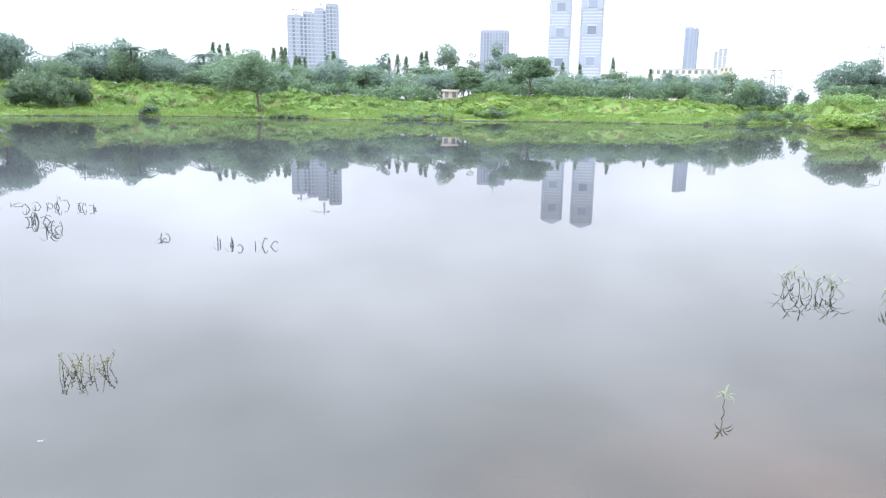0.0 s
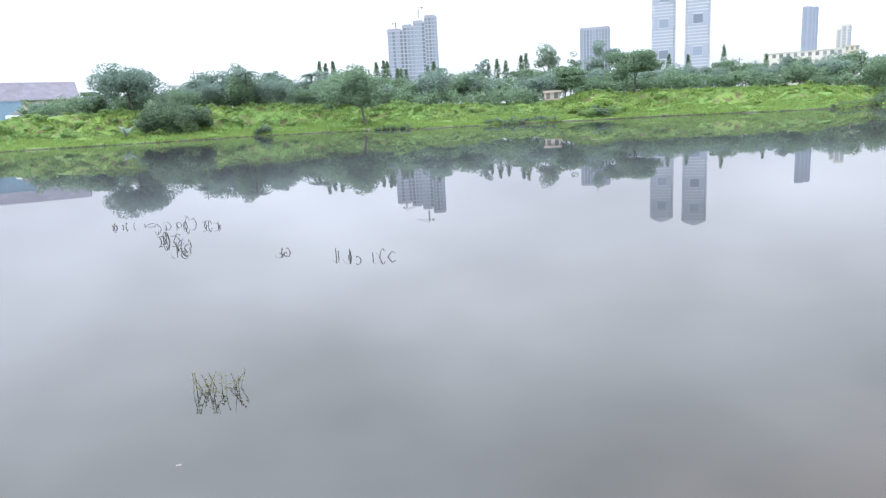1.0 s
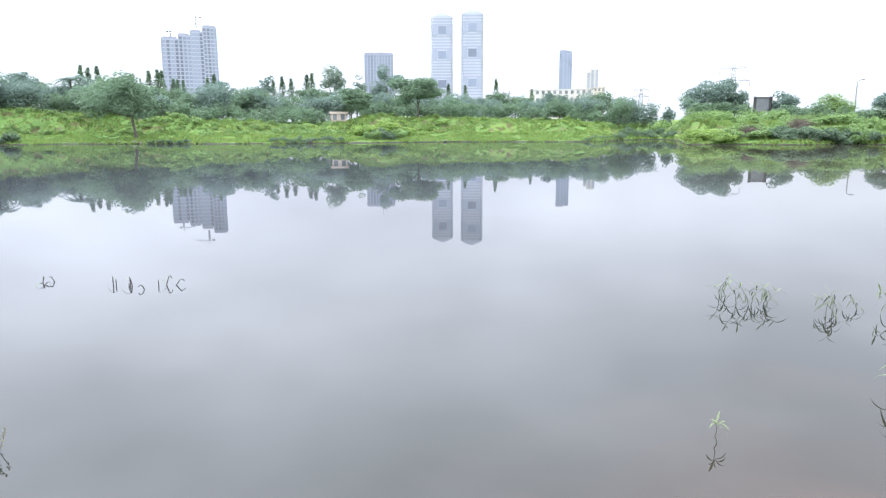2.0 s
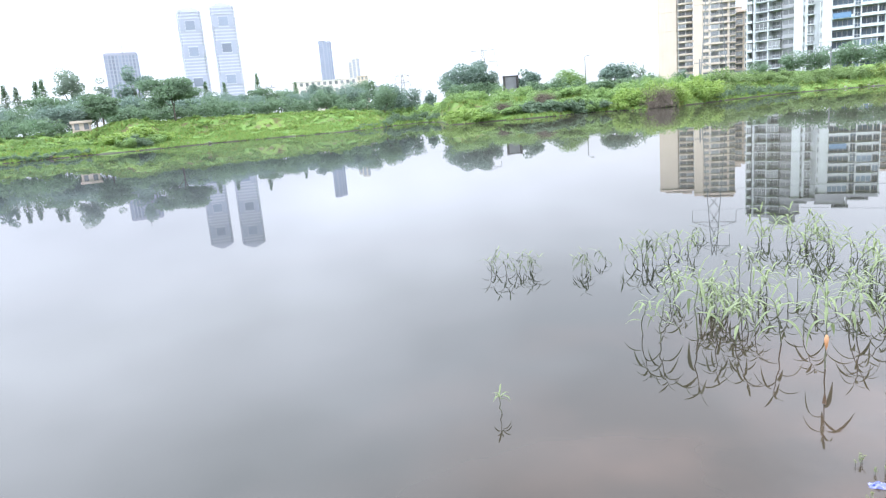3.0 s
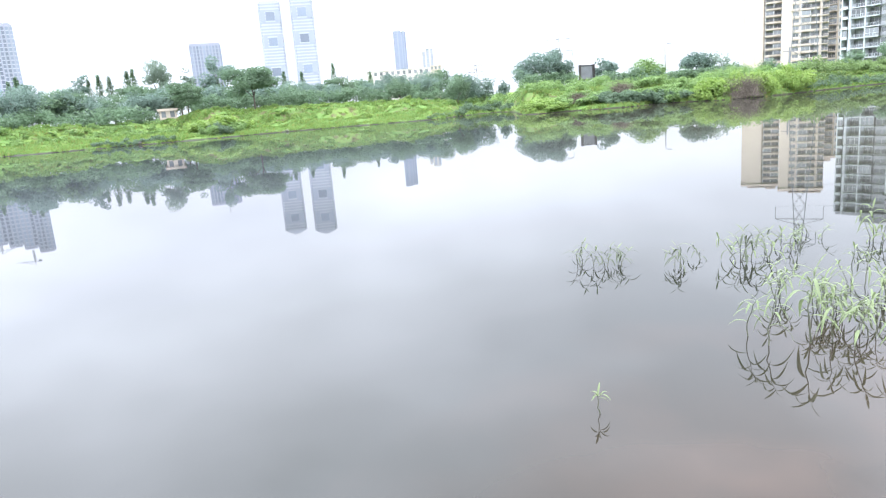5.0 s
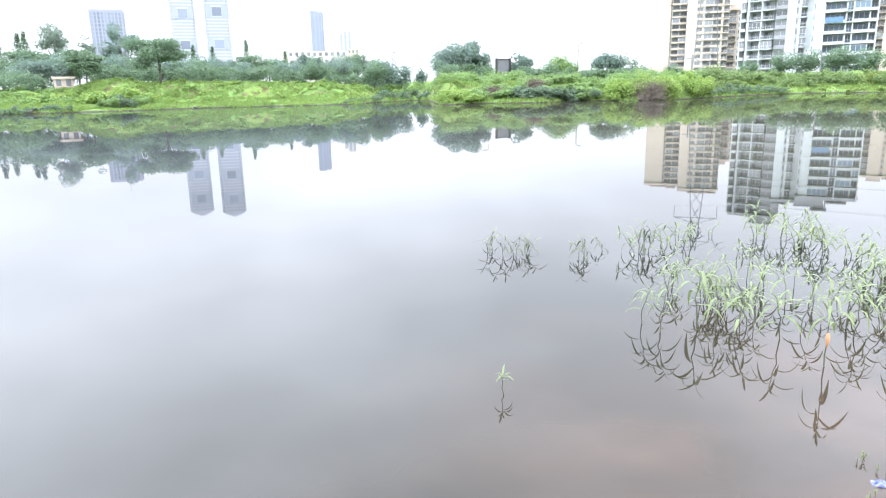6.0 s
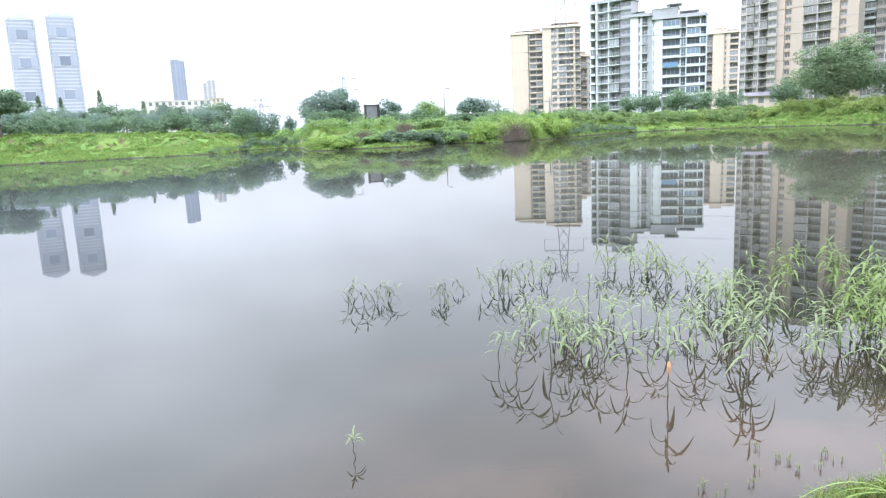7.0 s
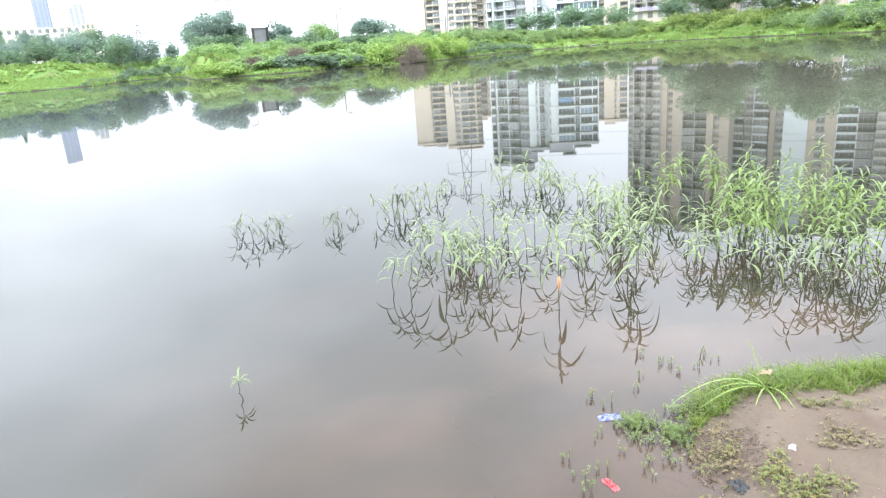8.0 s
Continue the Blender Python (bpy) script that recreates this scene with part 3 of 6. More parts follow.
apartment("apartment_block", "low pinkish apartment wing with open balconies", 50.9, 52.1, 362, 35.0, [("o", 0.5, M_CREAM, 0.4), ("w", 0.12, M_BEIGE, 0.2), ("b", 0.5, M_CREAM, 0.7)], wall=M_CREAM, crown=(("box", -0.3, 2.6, 2.4),), seed=3)
apartment("apartment_block", "tall grey apartment tower with white floor bands", 51.8, 54.8, 250, 42.0, [("b", 0.35, M_WHITE, -0.5), ("w", 0.1, M_WHITE, -0.6), ("o", 0.85, M_WHITE, 0.3), ("o", 0.8, M_WHITE, 0.0), ("g", 0.75, M_GREY, 0.2)], wall=M_GREY, slab=M_WHITE, depth=7, turn=-24, crown=(("box", 0.2, 6, 3.0),), seed=4)
apartment("apartment_block", "white stair wing of a grey apartment tower", 54.8, 56.47, 243, 35.4, [("w", 0.55, M_WHITE, 0.0), ("s", 0.16, M_WHITE, 0.5), ("w", 0.1, M_WHITE, 0.2), ("o", 0.42, M_WHITE, 0.8), ("w", 0.36, M_WHITE, 0.9)], wall=M_GREY, slab=M_WHITE, crown=(("frame", -0.15, 4, 1.6),), seed=5)
white_tower = apartment("apartment_block", "white apartment tower with bluish glass balconies", 56.47, 60.45, 240, 33.6, [("s", 0.16, M_WHITE, 0.3), ("w", 0.55, M_WHITE, 0.0), ("b", 1.32, M_WHITE, 0.3), ("w", 0.05, M_WHITE, 0.6), ("o", 0.42, M_WHITE, 0.9), ("b", 1.0, M_WHITE, 0.0), ("b", 0.42, M_WHITE, 0.8), ("w", 0.08, M_WHITE, -0.6)], wall=M_GREY, slab=M_WHITE, glass=M_GLASS_BLUE, crown=(("box", -0.27, 8, 3.4), ("frame", -0.1, 4, 4.4), ("frame", 0.18, 5, 1.9)), seed=6)
part("tarpaulin", boxes((-5.0, -0.4, -0.76, -0.7, 15.2, 16.8), bevel=0.02), M_TARP, white_tower, "blue tarpaulin on a railing")
apartment("apartment_block", "distant cream apartment block", 60.4, 62.7, 400, 45.0, [("o", 0.45, M_BEIGE, 0.8), ("w", 0.75, M_CREAM, 0.0), ("s", 0.2, M_CREAM, 0.5), ("w", 0.2, M_CREAM, 0.1), ("b", 0.6, M_CREAM, 0.7)], wall=M_CREAM, crown=(("box", -0.1, 6, 2.8), ("frame", 0.3, 5, 1.5)), seed=7)
apartment("apartment_block", "large grey and beige apartment tower with gridded windows", 62.58, 70.23, 280, 74.0, [("g", 0.5, M_TAUPE, 0.9), ("o", 0.55, M_TAUPE, 0.5), ("g", 0.42, M_TAUPE, 0.1), ("o", 0.55, M_TAUPE, -0.2), ("g", 0.6, M_TAUPE, -0.5), ("w", 0.46, M_BEIGE, 0.2), ("g", 0.44, M_BEIGE, 0.7), ("w", 0.73, M_BEIGE, 0.0), ("o", 1.75, M_TAUPE, 0.9), ("w", 0.46, M_BEIGE, 0.0), ("g", 0.44, M_BEIGE, 0.7), ("w", 0.68, M_BEIGE, 0.0)], wall=M_TAUPE, glass=M_GLASS_WARM, depth=6, turn=-22, crown=(("box", 0.1, 8, 3),), seed=8)
apartment("apartment_block", "large grey apartment tower with white balcony slabs", 70.3, 74.1, 284, 74.0, [("b", 1.1, M_WHITE, 0.4), ("g", 0.7, M_TAUPE, 0.2), ("b", 1.1, M_WHITE, 0.0), ("w", 0.4, M_BEIGE, 0.2), ("g", 0.6, M_TAUPE, 0.4)], wall=M_TAUPE, glass=M_GLASS_WARM, slab=M_WHITE, depth=6, turn=-22, seed=9)
apartment("apartment_block", "apartment tower with a broad white stair shaft", 74.1, 80.2, 270, 73.0, [("w", 1.9, M_WHITE, 0.0), ("w", 0.6, M_BEIGE, 0.4), ("g", 0.7, M_TAUPE, 0.6), ("w", 0.9, M_BEIGE, 0.0), ("b", 1.5, M_WHITE, 0.5), ("o", 1.5, M_TAUPE, 0.3)], wall=M_TAUPE, glass=M_GLASS_WARM, slab=M_WHITE, seed=10)
apartment("apartment_block", "grey apartment tower with open balconies", 80.05, 86.5, 267, 68.0, [("g", 1.0, M_TAUPE, 0.4), ("b", 1.5, M_WHITE, 0.5), ("w", 0.9, M_BEIGE, 0.0), ("o", 1.5, M_TAUPE, 0.5), ("g", 1.0, M_TAUPE, 0.3)], wall=M_TAUPE, glass=M_GLASS_WARM, seed=11)


def shaft_tower(name, label, b1, b2, r, top, depth, floors, strips, wall, band, glass, steps_top=((0.0, 1.0, 0.0),), group="hazy towers on the skyline"):
    """A far tower: stepped shafts, proud upright fins, a band at every floor, glass strips between the fins."""
    mid = (b1 + b2) / 2
    x, y = at(mid, r)
    base = ground_z(x, y)
    width = 2 * r * math.tan(radians((b2 - b1) / 2))
    home = thing(name, x, y, base, -mid, label, "tower", group)
    for a, b, drop in steps_top:
        h = top - base - drop
        xa, xb = -width / 2 + a * width, -width / 2 + b * width
        part("shaft", boxes((xa, xb, 0.8, depth, -1, h), (xa + 1, xb - 1, 3, depth - 2, h, h + 1.4)), wall, home)
        n = max(1, int(round(strips * (b - a))))
        cell = (xb - xa) / n
        fin = bpy.data.meshes.new("fin")
        fin_bm = boxes((0, cell * 0.3, 0.0, 0.9, -1, h + 0.6))
        fin_bm.to_mesh(fin)
        fin_bm.free()
        fin.materials.append(wall)
        strip = bpy.data.meshes.new("glass_strip")
        strip_bm = boxes((cell * 0.34, cell * 0.96, 0.6, 0.85, 0, h - 1))
        strip_bm.to_mesh(strip)
        strip_bm.free()
        strip.materials.append(glass)
        for i in range(n):
            part("fin", fin, None, home, m=pose(xa + i * cell, 0, 0))
            part("glass_strip", strip, None, home, m=pose(xa + i * cell, 0, 0))
        rows = int(floors * h / (top - base))
        floor_bm = boxes((xa, xb, 0.3, 0.9, 0, 0.55))
        floor_data = bpy.data.meshes.new("floor_band")
        floor_bm.to_mesh(floor_data)
        floor_bm.free()
        floor_data.materials.append(band)
        for i in range(rows):
            part("floor_band", floor_data, None, home, m=pose(0, 0, (i + 0.5) * h / rows))
    return home


def tower_crane(parent, x, y, z, h, arm, turn):
    """Lattice mast and jib on a roof."""
    bm = bmesh.new()
    for sx in (-0.5, 0.5):
        for sy in (-0.5, 0.5):
            tube_into(bm, [(sx, sy, 0), (sx, sy, h)], [0.16, 0.16], 4)
    for i in range(int(h / 2)):
        s = 1 if i % 2 else -1
        tube_into(bm, [(-0.5 * s, -0.5, i * 2), (0.5 * s, -0.5, i * 2 + 2)], [0.1, 0.1], 4)
    crane = part("crane", bm, M_STEEL, parent, "steel tower crane", pose(x, y, z, 0, 0, turn))
    jib = bmesh.new()
    tube_into(jib, [(-arm * 0.35, 0, h), (arm, 0, h)], [0.3, 0.2], 4)
    tube_into(jib, [(0, 0, h + 2.5), (arm * 0.8, 0, h)], [0.12, 0.12], 4)
    tube_into(jib, [(0, 0, h), (0, 0, h + 2.6)], [0.3, 0.2], 4)
    box_into(jib, -arm * 0.35, -arm * 0.2, -0.6, 0.6, h - 1.2, h)
    part("jib", jib, M_STEEL, crane)


tb = shaft_tower("tower_under_construction", "pale grey high-rise under construction with roof cranes", -13.0, -8.9, 600, 84.0, 22, 27, 14, M_HAZE, M_HAZE_WHITE, M_GLASS_HAZE,
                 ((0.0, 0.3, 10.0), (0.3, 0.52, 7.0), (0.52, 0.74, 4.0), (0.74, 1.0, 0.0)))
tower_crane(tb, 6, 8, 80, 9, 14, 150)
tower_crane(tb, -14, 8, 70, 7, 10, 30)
tc = shaft_tower("office_tower", "blue-grey flat-topped office tower with a mast", 2.5, 4.86, 700, 76.0, 20, 22, 10, M_HAZE, M_HAZE, M_GLASS_HAZE)
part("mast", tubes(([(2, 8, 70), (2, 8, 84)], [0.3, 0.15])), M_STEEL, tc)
shaft_tower("slim_tower", "slender blue-grey glass tower on the skyline", 18.4, 19.45, 1100, 121.0, 20, 36, 4, M_HAZE_MID, M_HAZE_MID, M_GLASS_HAZE, ((0.0, 0.62, 0.0), (0.62, 1.0, 1.5)))
shaft_tower("cream_tower", "pale tower with a bright side shaft", 20.6, 21.55, 1000, 84.0, 16, 24, 3, M_PALE_CREAM, M_PALE_CREAM, M_HAZE_MID, ((0.0, 0.3, 4.0), (0.3, 1.0, 0.0)))


def banded_tower(label, b1, b2, r, top, crown):
    """White banded residential tower with dark panels for its recessed sky-garden bays."""
    mid = (b1 + b2) / 2
    x, y = at(mid, r)
    base = ground_z(x, y)
    w, h = 2 * r * math.tan(radians((b2 - b1) / 2)), top - base
    home = thing("banded_tower", x, y, base, -mid, label, "tower", "twin towers on the skyline")
    c = w * 0.12
    bm = bmesh.new()
    ring = [(-w / 2 + c, 0.8), (w / 2 - c, 0.8), (w / 2 - 0.6, c + 0.8), (w / 2 - 0.6, 20), (-w / 2 + 0.6, 20), (-w / 2 + 0.6, c + 0.8)]
    low, high = [bm.verts.new((*p, -1)) for p in ring], [bm.verts.new((*p, h)) for p in ring]
    bm.faces.new(low[::-1])
    bm.faces.new(high)
    for i in range(6):
        bm.faces.new((low[i], low[(i + 1) % 6], high[(i + 1) % 6], high[i]))
    part("shaft", bm, M_HAZE, home)
    # one band mesh, repeated at each floor; panels cover it at the gardens
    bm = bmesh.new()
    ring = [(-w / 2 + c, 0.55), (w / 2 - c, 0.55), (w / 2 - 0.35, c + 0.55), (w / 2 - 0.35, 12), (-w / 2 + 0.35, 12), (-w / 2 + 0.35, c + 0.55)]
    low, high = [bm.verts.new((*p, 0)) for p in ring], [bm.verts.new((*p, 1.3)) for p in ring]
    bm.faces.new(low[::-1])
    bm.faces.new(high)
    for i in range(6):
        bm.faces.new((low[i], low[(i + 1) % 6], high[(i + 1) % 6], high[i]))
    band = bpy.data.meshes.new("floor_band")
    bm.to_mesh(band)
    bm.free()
    band.materials.append(M_HAZE_WHITE)
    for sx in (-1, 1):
        part("corner_pier", boxes((sx * (w / 2 - 1.2) - 0.9, sx * (w / 2 - 1.2) + 0.9, c - 0.4, c + 4, -1, h)), M_HAZE_WHITE, home)
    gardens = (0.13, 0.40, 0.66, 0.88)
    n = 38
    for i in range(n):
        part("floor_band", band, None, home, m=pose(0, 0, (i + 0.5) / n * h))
    # Proud dark panels: the shade of recessed gardens put in as colour.
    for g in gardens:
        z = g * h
        part("sky_garden", boxes((-w * 0.17, w * 0.19, 0.35, 0.85, z - h * 0.035, z + h * 0.035)), M_GLASS_HAZE, home, "dark panel for the shade of a recessed sky garden")
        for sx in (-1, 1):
            part("garden_screen", boxes((sx * w * 0.31 - w * 0.1, sx * w * 0.31 + w * 0.1, 0.4, 0.85, z - h * 0.05, z + h * 0.05)), M_HAZE_MID, home)
    part("crown", boxes((-w * 0.4, w * 0.4, 1.5, 14, h, h + crown * 0.4), (-w * 0.28, w * 0.28, 2.5, 12, h + crown * 0.4, h + crown * 0.8), (-w * 0.14, w * 0.14, 3, 11, h + crown * 0.8, h + crown * 1.2)), M_HAZE_WHITE, home)
    return home


banded_tower("white banded high-rise with dark square panels for recessed bays", 7.95, 9.8, 800, 127.5, 4)
banded_tower("white banded high-rise with dark square panels for recessed bays", 10.4, 12.3, 800, 131, 4)


def low_building(label, b1, b2, r, top, wall, floors, bays, roof=None, name="low_building", category="building"):
    """A plain building of a few storeys with windows, sills and a parapet or a pitched roof."""
    mid = (b1 + b2) / 2
    x, y = at(mid, r)
    base = ground_z(x, y)
    w, h = 2 * r * math.tan(radians((b2 - b1) / 2)), top - base
    home = thing(name, x, y, base, -mid, label, category)
    if roof is None:
        part("wall", boxes((-w / 2, w / 2, 0, 10, -0.6, h - 0.3), (-w / 2 - 0.2, w / 2 + 0.2, -0.2, 10.2, h - 0.3, h)), wall, home)
        hw = h
    else:
        hw = h * roof
        part("wall", boxes((-w / 2, w / 2, 0, 10, -0.6, hw)), wall, home)
        bm = bmesh.new()
        v = [bm.verts.new(p) for p in ((-w / 2 - 0.6, -0.8, hw - 0.15), (w / 2 + 0.6, -0.8, hw - 0.15), (w / 2 + 0.6, 5, h), (-w / 2 - 0.6, 5, h), (w / 2 + 0.6, 10.8, hw - 0.15), (-w / 2 - 0.6, 10.8, hw - 0.15))]
        faces = [bm.faces.new([v[i] for i in f]) for f in ((0, 1, 2, 3), (3, 2, 4, 5), (0, 3, 5), (1, 4, 2))]
        bmesh.ops.solidify(bm, geom=faces, thickness=0.15)
        part("roof", bm, M_ROOF, home, "dull reddish blue metal roof")
    fh = hw / floors
    cell = w / bays
    pane_bm = boxes((cell * 0.25, cell * 0.75, -0.03, 0.05, fh * 0.35, fh * 0.8))
    sill_bm = boxes((cell * 0.2, cell * 0.8, -0.15, 0.05, fh * 0.28, fh * 0.34))
    pane_data, sill_data = bpy.data.meshes.new("window"), bpy.data.meshes.new("sill")
    pane_bm.to_mesh(pane_data)
    sill_bm.to_mesh(sill_data)
    pane_bm.free()
    sill_bm.free()
    pane_data.materials.append(M_GLASS)
    sill_data.materials.append(wall)
    for f in range(floors):
        for i in range(bays):
            win = part("window", pane_data, None, home, m=pose(-w / 2 + i * cell, 0, f * fh))
            part("sill", sill_data, None, win)
    return home


low_building("long white institutional building behind trees", 16.0, 21.6, 350, 21.0, M_PALE_CREAM, 5, 12)
low_building("cream tall house behind trees", 21.2, 22.1, 330, 20.6, M_CREAM, 6, 3)
low_building("grey distant office block", 22.4, 23.6, 600, 26.5, M_HAZE, 7, 5)
low_building("pale three-storey building among trees", -30.2, -27.6, 180, 11.8, M_WHITE, 3, 5)
low_building("white house glimpsed between trees", -21.2, -19.4, 165, 10.6, M_WHITE, 3, 4)
low_building("long shed with dull reddish blue pitched roof", -47.0, -36.7, 160, 12.2, M_CREAM, 1, 9, 0.6, "long_shed", "shed")
low_building("small cream pump house on the bank", -0.44, 0.83, 101, 4.1, M_CREAM, 1, 2, None, "pump_house", "hut")
low_building("pale yellow low house behind the hedge", 63.2, 66.2, 142, 6.0, M_CREAM, 1, 4, 0.75, "low_house", "house")


def long_wall(label, b1, b2, r, height, mat, name, posts):
    x1, y1 = at(b1, r)
    x2, y2 = at(b2, r)
    length = math.hypot(x2 - x1, y2 - y1)
    ang = math.degrees(math.atan2(y2 - y1, x2 - x1))
    z = min(ground_z(x1, y1), ground_z(x2, y2))
    home = thing(name, x1, y1, z, ang, label, "wall")
    part("wall_panel", boxes((0, length, -0.08, 0.08, -0.5, height), (0, length, -0.14, 0.14, height, height + 0.1)), mat, home)
    for i in range(posts + 1):
        part("post", boxes((i * length / posts - 0.12, i * length / posts + 0.12, -0.15, 0.15, -0.5, height + 0.2)), mat, home)


long_wall("pale rendered boundary wall along the road", -37.8, -34.4, 126, 2.9, M_CREAM, "boundary_wall", 4)
long_wall("blue corrugated tin fence", -48.0, -40.3, 118, 3.2, M_BLUE, "tin_fence", 8)


def parked_car(b, r):
    x, y = at(b, r)
    z = ground_z(x, y)
    home = thing("parked_car", x, y, z, -b + 15, "small white car parked by the blue fence", "car")
    body = boxes((-2.0, 2.0, -0.8, 0.8, 0.3, 0.85), bevel=0.12)
    part("body", body, M_WHITE, home)
    cab = bmesh.new()
    low = [cab.verts.new(p) for p in ((-1.5, -0.72, 0.85), (1.2, -0.72, 0.85), (1.2, 0.72, 0.85), (-1.5, 0.72, 0.85))]
    high = [cab.verts.new(p) for p in ((-1.0, -0.6, 1.45), (0.6, -0.6, 1.45), (0.6, 0.6, 1.45), (-1.0, 0.6, 1.45))]
    cab.faces.new(high)
    for i in range(4):
        cab.faces.new((low[i], low[(i + 1) % 4], high[(i + 1) % 4], high[i]))
    part("cabin", cab, M_GLASS, home)
    tyre = bmesh.new()
    bmesh.ops.create_cone(tyre, cap_ends=True, segments=14, radius1=0.31, radius2=0.31, depth=0.2)
    data = bpy.data.meshes.new("wheel")
    tyre.to_mesh(data)
    tyre.free()
    data.materials.append(M_DRYSTEM)
    for sx in (-1.25, 1.25):
        for sy in (-0.75, 0.75):
            part("wheel", data, None, home, m=pose(sx, sy, 0.31, 90))


parked_car(-40.3, 114)


def lattice_pylon(label, b, r, top, spread, arms, base_w):
    """Steel transmission pylon: four tapering legs, braces, cross-arms with insulators."""
    x, y = at(b, r)
    z = ground_z(x, y)
    h = top - z
    home = thing("transmission_pylon", x, y, z, -b, label, "pylon", "steel pylons")
    legs = []
    t = max(0.05, r * 0.0005)
    half = lambda f: base_w / 2 * (1 - f) + 0.45 * f
    for sx in (-1, 1):
        for sy in (-1, 1):
            pts = [(sx * half(f), sy * half(f), f * h) for f in (0, 0.25, 0.5, 0.75, 1)]
            part("leg", tubes((pts, [t] * 5), sides=4), M_STEEL, home)
    n = 9
    for i in range(n):
        f0, f1 = i / n, (i + 1) / n
        bm = bmesh.new()
        for sy in (-1, 1):
            tube_into(bm, [(-half(f0), sy * half(f0), f0 * h), (half(f1), sy * half(f1), f1 * h)], [t * 0.6] * 2, 4)
            tube_into(bm, [(half(f0), sy * half(f0), f0 * h), (-half(f1), sy * half(f1), f1 * h)], [t * 0.6] * 2, 4)
        part("brace", bm, M_STEEL, home)
    for f, s in arms:
        bm = bmesh.new()
        tube_into(bm, [(-s, 0, f * h), (s, 0, f * h)], [t, t], 4)
        tube_into(bm, [(-s, 0, f * h), (0, 0, f * h + 1.4)], [t * 0.7] * 2, 4)
        tube_into(bm, [(s, 0, f * h), (0, 0, f * h + 1.4)], [t * 0.7] * 2, 4)
        arm = part("cross_arm", bm, M_STEEL, home)
        for sx in (-1, 1):
            part("insulator", tubes(([(sx * s, 0, f * h), (sx * s, 0, f * h - 2.6)], [t * 0.9, t * 0.9]), sides=4), M_STEEL, arm)
    return home


lattice_pylon("grey lattice pylon before cream flats", 49.4, 160, 35.5, 4.4, ((0.76, 4.5), (0.93, 3.2)), 5.2)
lattice_pylon("distant lattice pylon behind trees", 31.6, 320, 27.5, 4, ((0.96, 5.5), (0.75, 6.5)), 5.0)
lattice_pylon("distant lattice pylon on the plain", 24.9, 420, 24.5, 4, ((0.96, 4.0), (0.78, 4.5)), 5.0)


def wire(b1, r1, z1, b2, r2, z2, sag):
    (x1, y1), (x2, y2) = at(b1, r1), at(b2, r2)
    pts = [(x1 + (x2 - x1) * f, y1 + (y2 - y1) * f, z1 + (z2 - z1) * f - sag * 4 * f * (1 - f)) for f in np.linspace(0, 1, 17)]
    part("power_cable", tubes((pts, [0.02] * 17), sides=3), M_STEEL)


for dz, side in ((0, -1.6), (0, 1.6), (-4.5, -0.9), (-4.5, 0.9)):
    wire(49.4 + side, 160, 25.2 + dz, 88 + side, 130, 24 + dz, 3.0)
for ob in [o for o in bpy.data.objects if o.name.startswith("power_cable")]:
    tagged(ob, "thin dark overhead power cable from the pylon", "cable", "overhead cables")


def street_lamp(b, r, top):
    x, y = at(b, r)
    z = ground_z(x, y)
    h = top - z
    home = thing("street_lamp", x, y, z, -b, "grey street lamp post with one short arm", "lamp post", "poles on the far bank")
    part("pole", tubes(([(0, 0, -0.2), (0, 0, h * 0.96), (0.4, 0, h)], [0.11, 0.07, 0.05])), M_STEEL, home)
    part("lamp_head", boxes((0.35, 1.0, -0.12, 0.12, h - 0.06, h + 0.08), bevel=0.03), M_STEEL, home)


def utility_pole(b, r, top, label):
    x, y = at(b, r)
    z = ground_z(x, y)
    h = top - z
    home = thing("utility_pole", x, y, z, -b, label, "pole", "poles on the far bank")
    part("pole", tubes(([(0, 0, -0.2), (0, 0, h)], [0.12, 0.08])), M_STEEL, home)
    part("cross_bar", boxes((-0.7, 0.7, -0.05, 0.05, h - 0.5, h - 0.4)), M_STEEL, home)


street_lamp(39.76, 124, 8.8)
utility_pole(-28.4, 118, 10.4, "tall thin pole between trees")
utility_pole(48.4, 92, 5.1, "short pale pole above the hedge")
utility_pole(57.2, 118, 6.05, "short pale pole above the hedge")
utility_pole(13.9, 150, 9.6, "pole carrying a row of small fittings")
utility_pole(14.35, 150, 9.6, "pole carrying a row of small fittings")


M_BOARD = plain("weathered_grey_board", (0.11, 0.115, 0.12), 0.8, 0.0, 0.3, 1.5)


def hoarding(b1, b2, r):
    """Weathered board in a dark frame on two posts."""
    mid = (b1 + b2) / 2
    x, y = at(mid, r)
    z = ground_z(x, y)
    w = 2 * r * math.tan(radians((b2 - b1) / 2))
    z0, z1 = 1.55 + r * math.tan(radians(1.2)) - z, 1.55 + r * math.tan(radians(2.25)) - z
    home = thing("signboard", x, y, z, -mid + 24, "weathered grey hoarding on dark posts among bushes", "hoarding")
    panel = part("panel", boxes((-w / 2, w / 2, -0.04, 0.04, z0, z1)), M_BOARD, home)
    part("frame", boxes((-w / 2 - 0.1, w / 2 + 0.1, -0.1, -0.05, z1 - 0.05, z1 + 0.1), (-w / 2 - 0.1, w / 2 + 0.1, -0.1, -0.05, z0 - 0.1, z0 + 0.05)), M_DRYSTEM, home)
    for sx in (-w / 2, w / 2):
        part("post", boxes((sx - 0.14, sx + 0.14, -0.3, -0.06, -0.3, z1 + 0.15)), M_DRYSTEM, home)


hoarding(33.1, 34.3, 100)


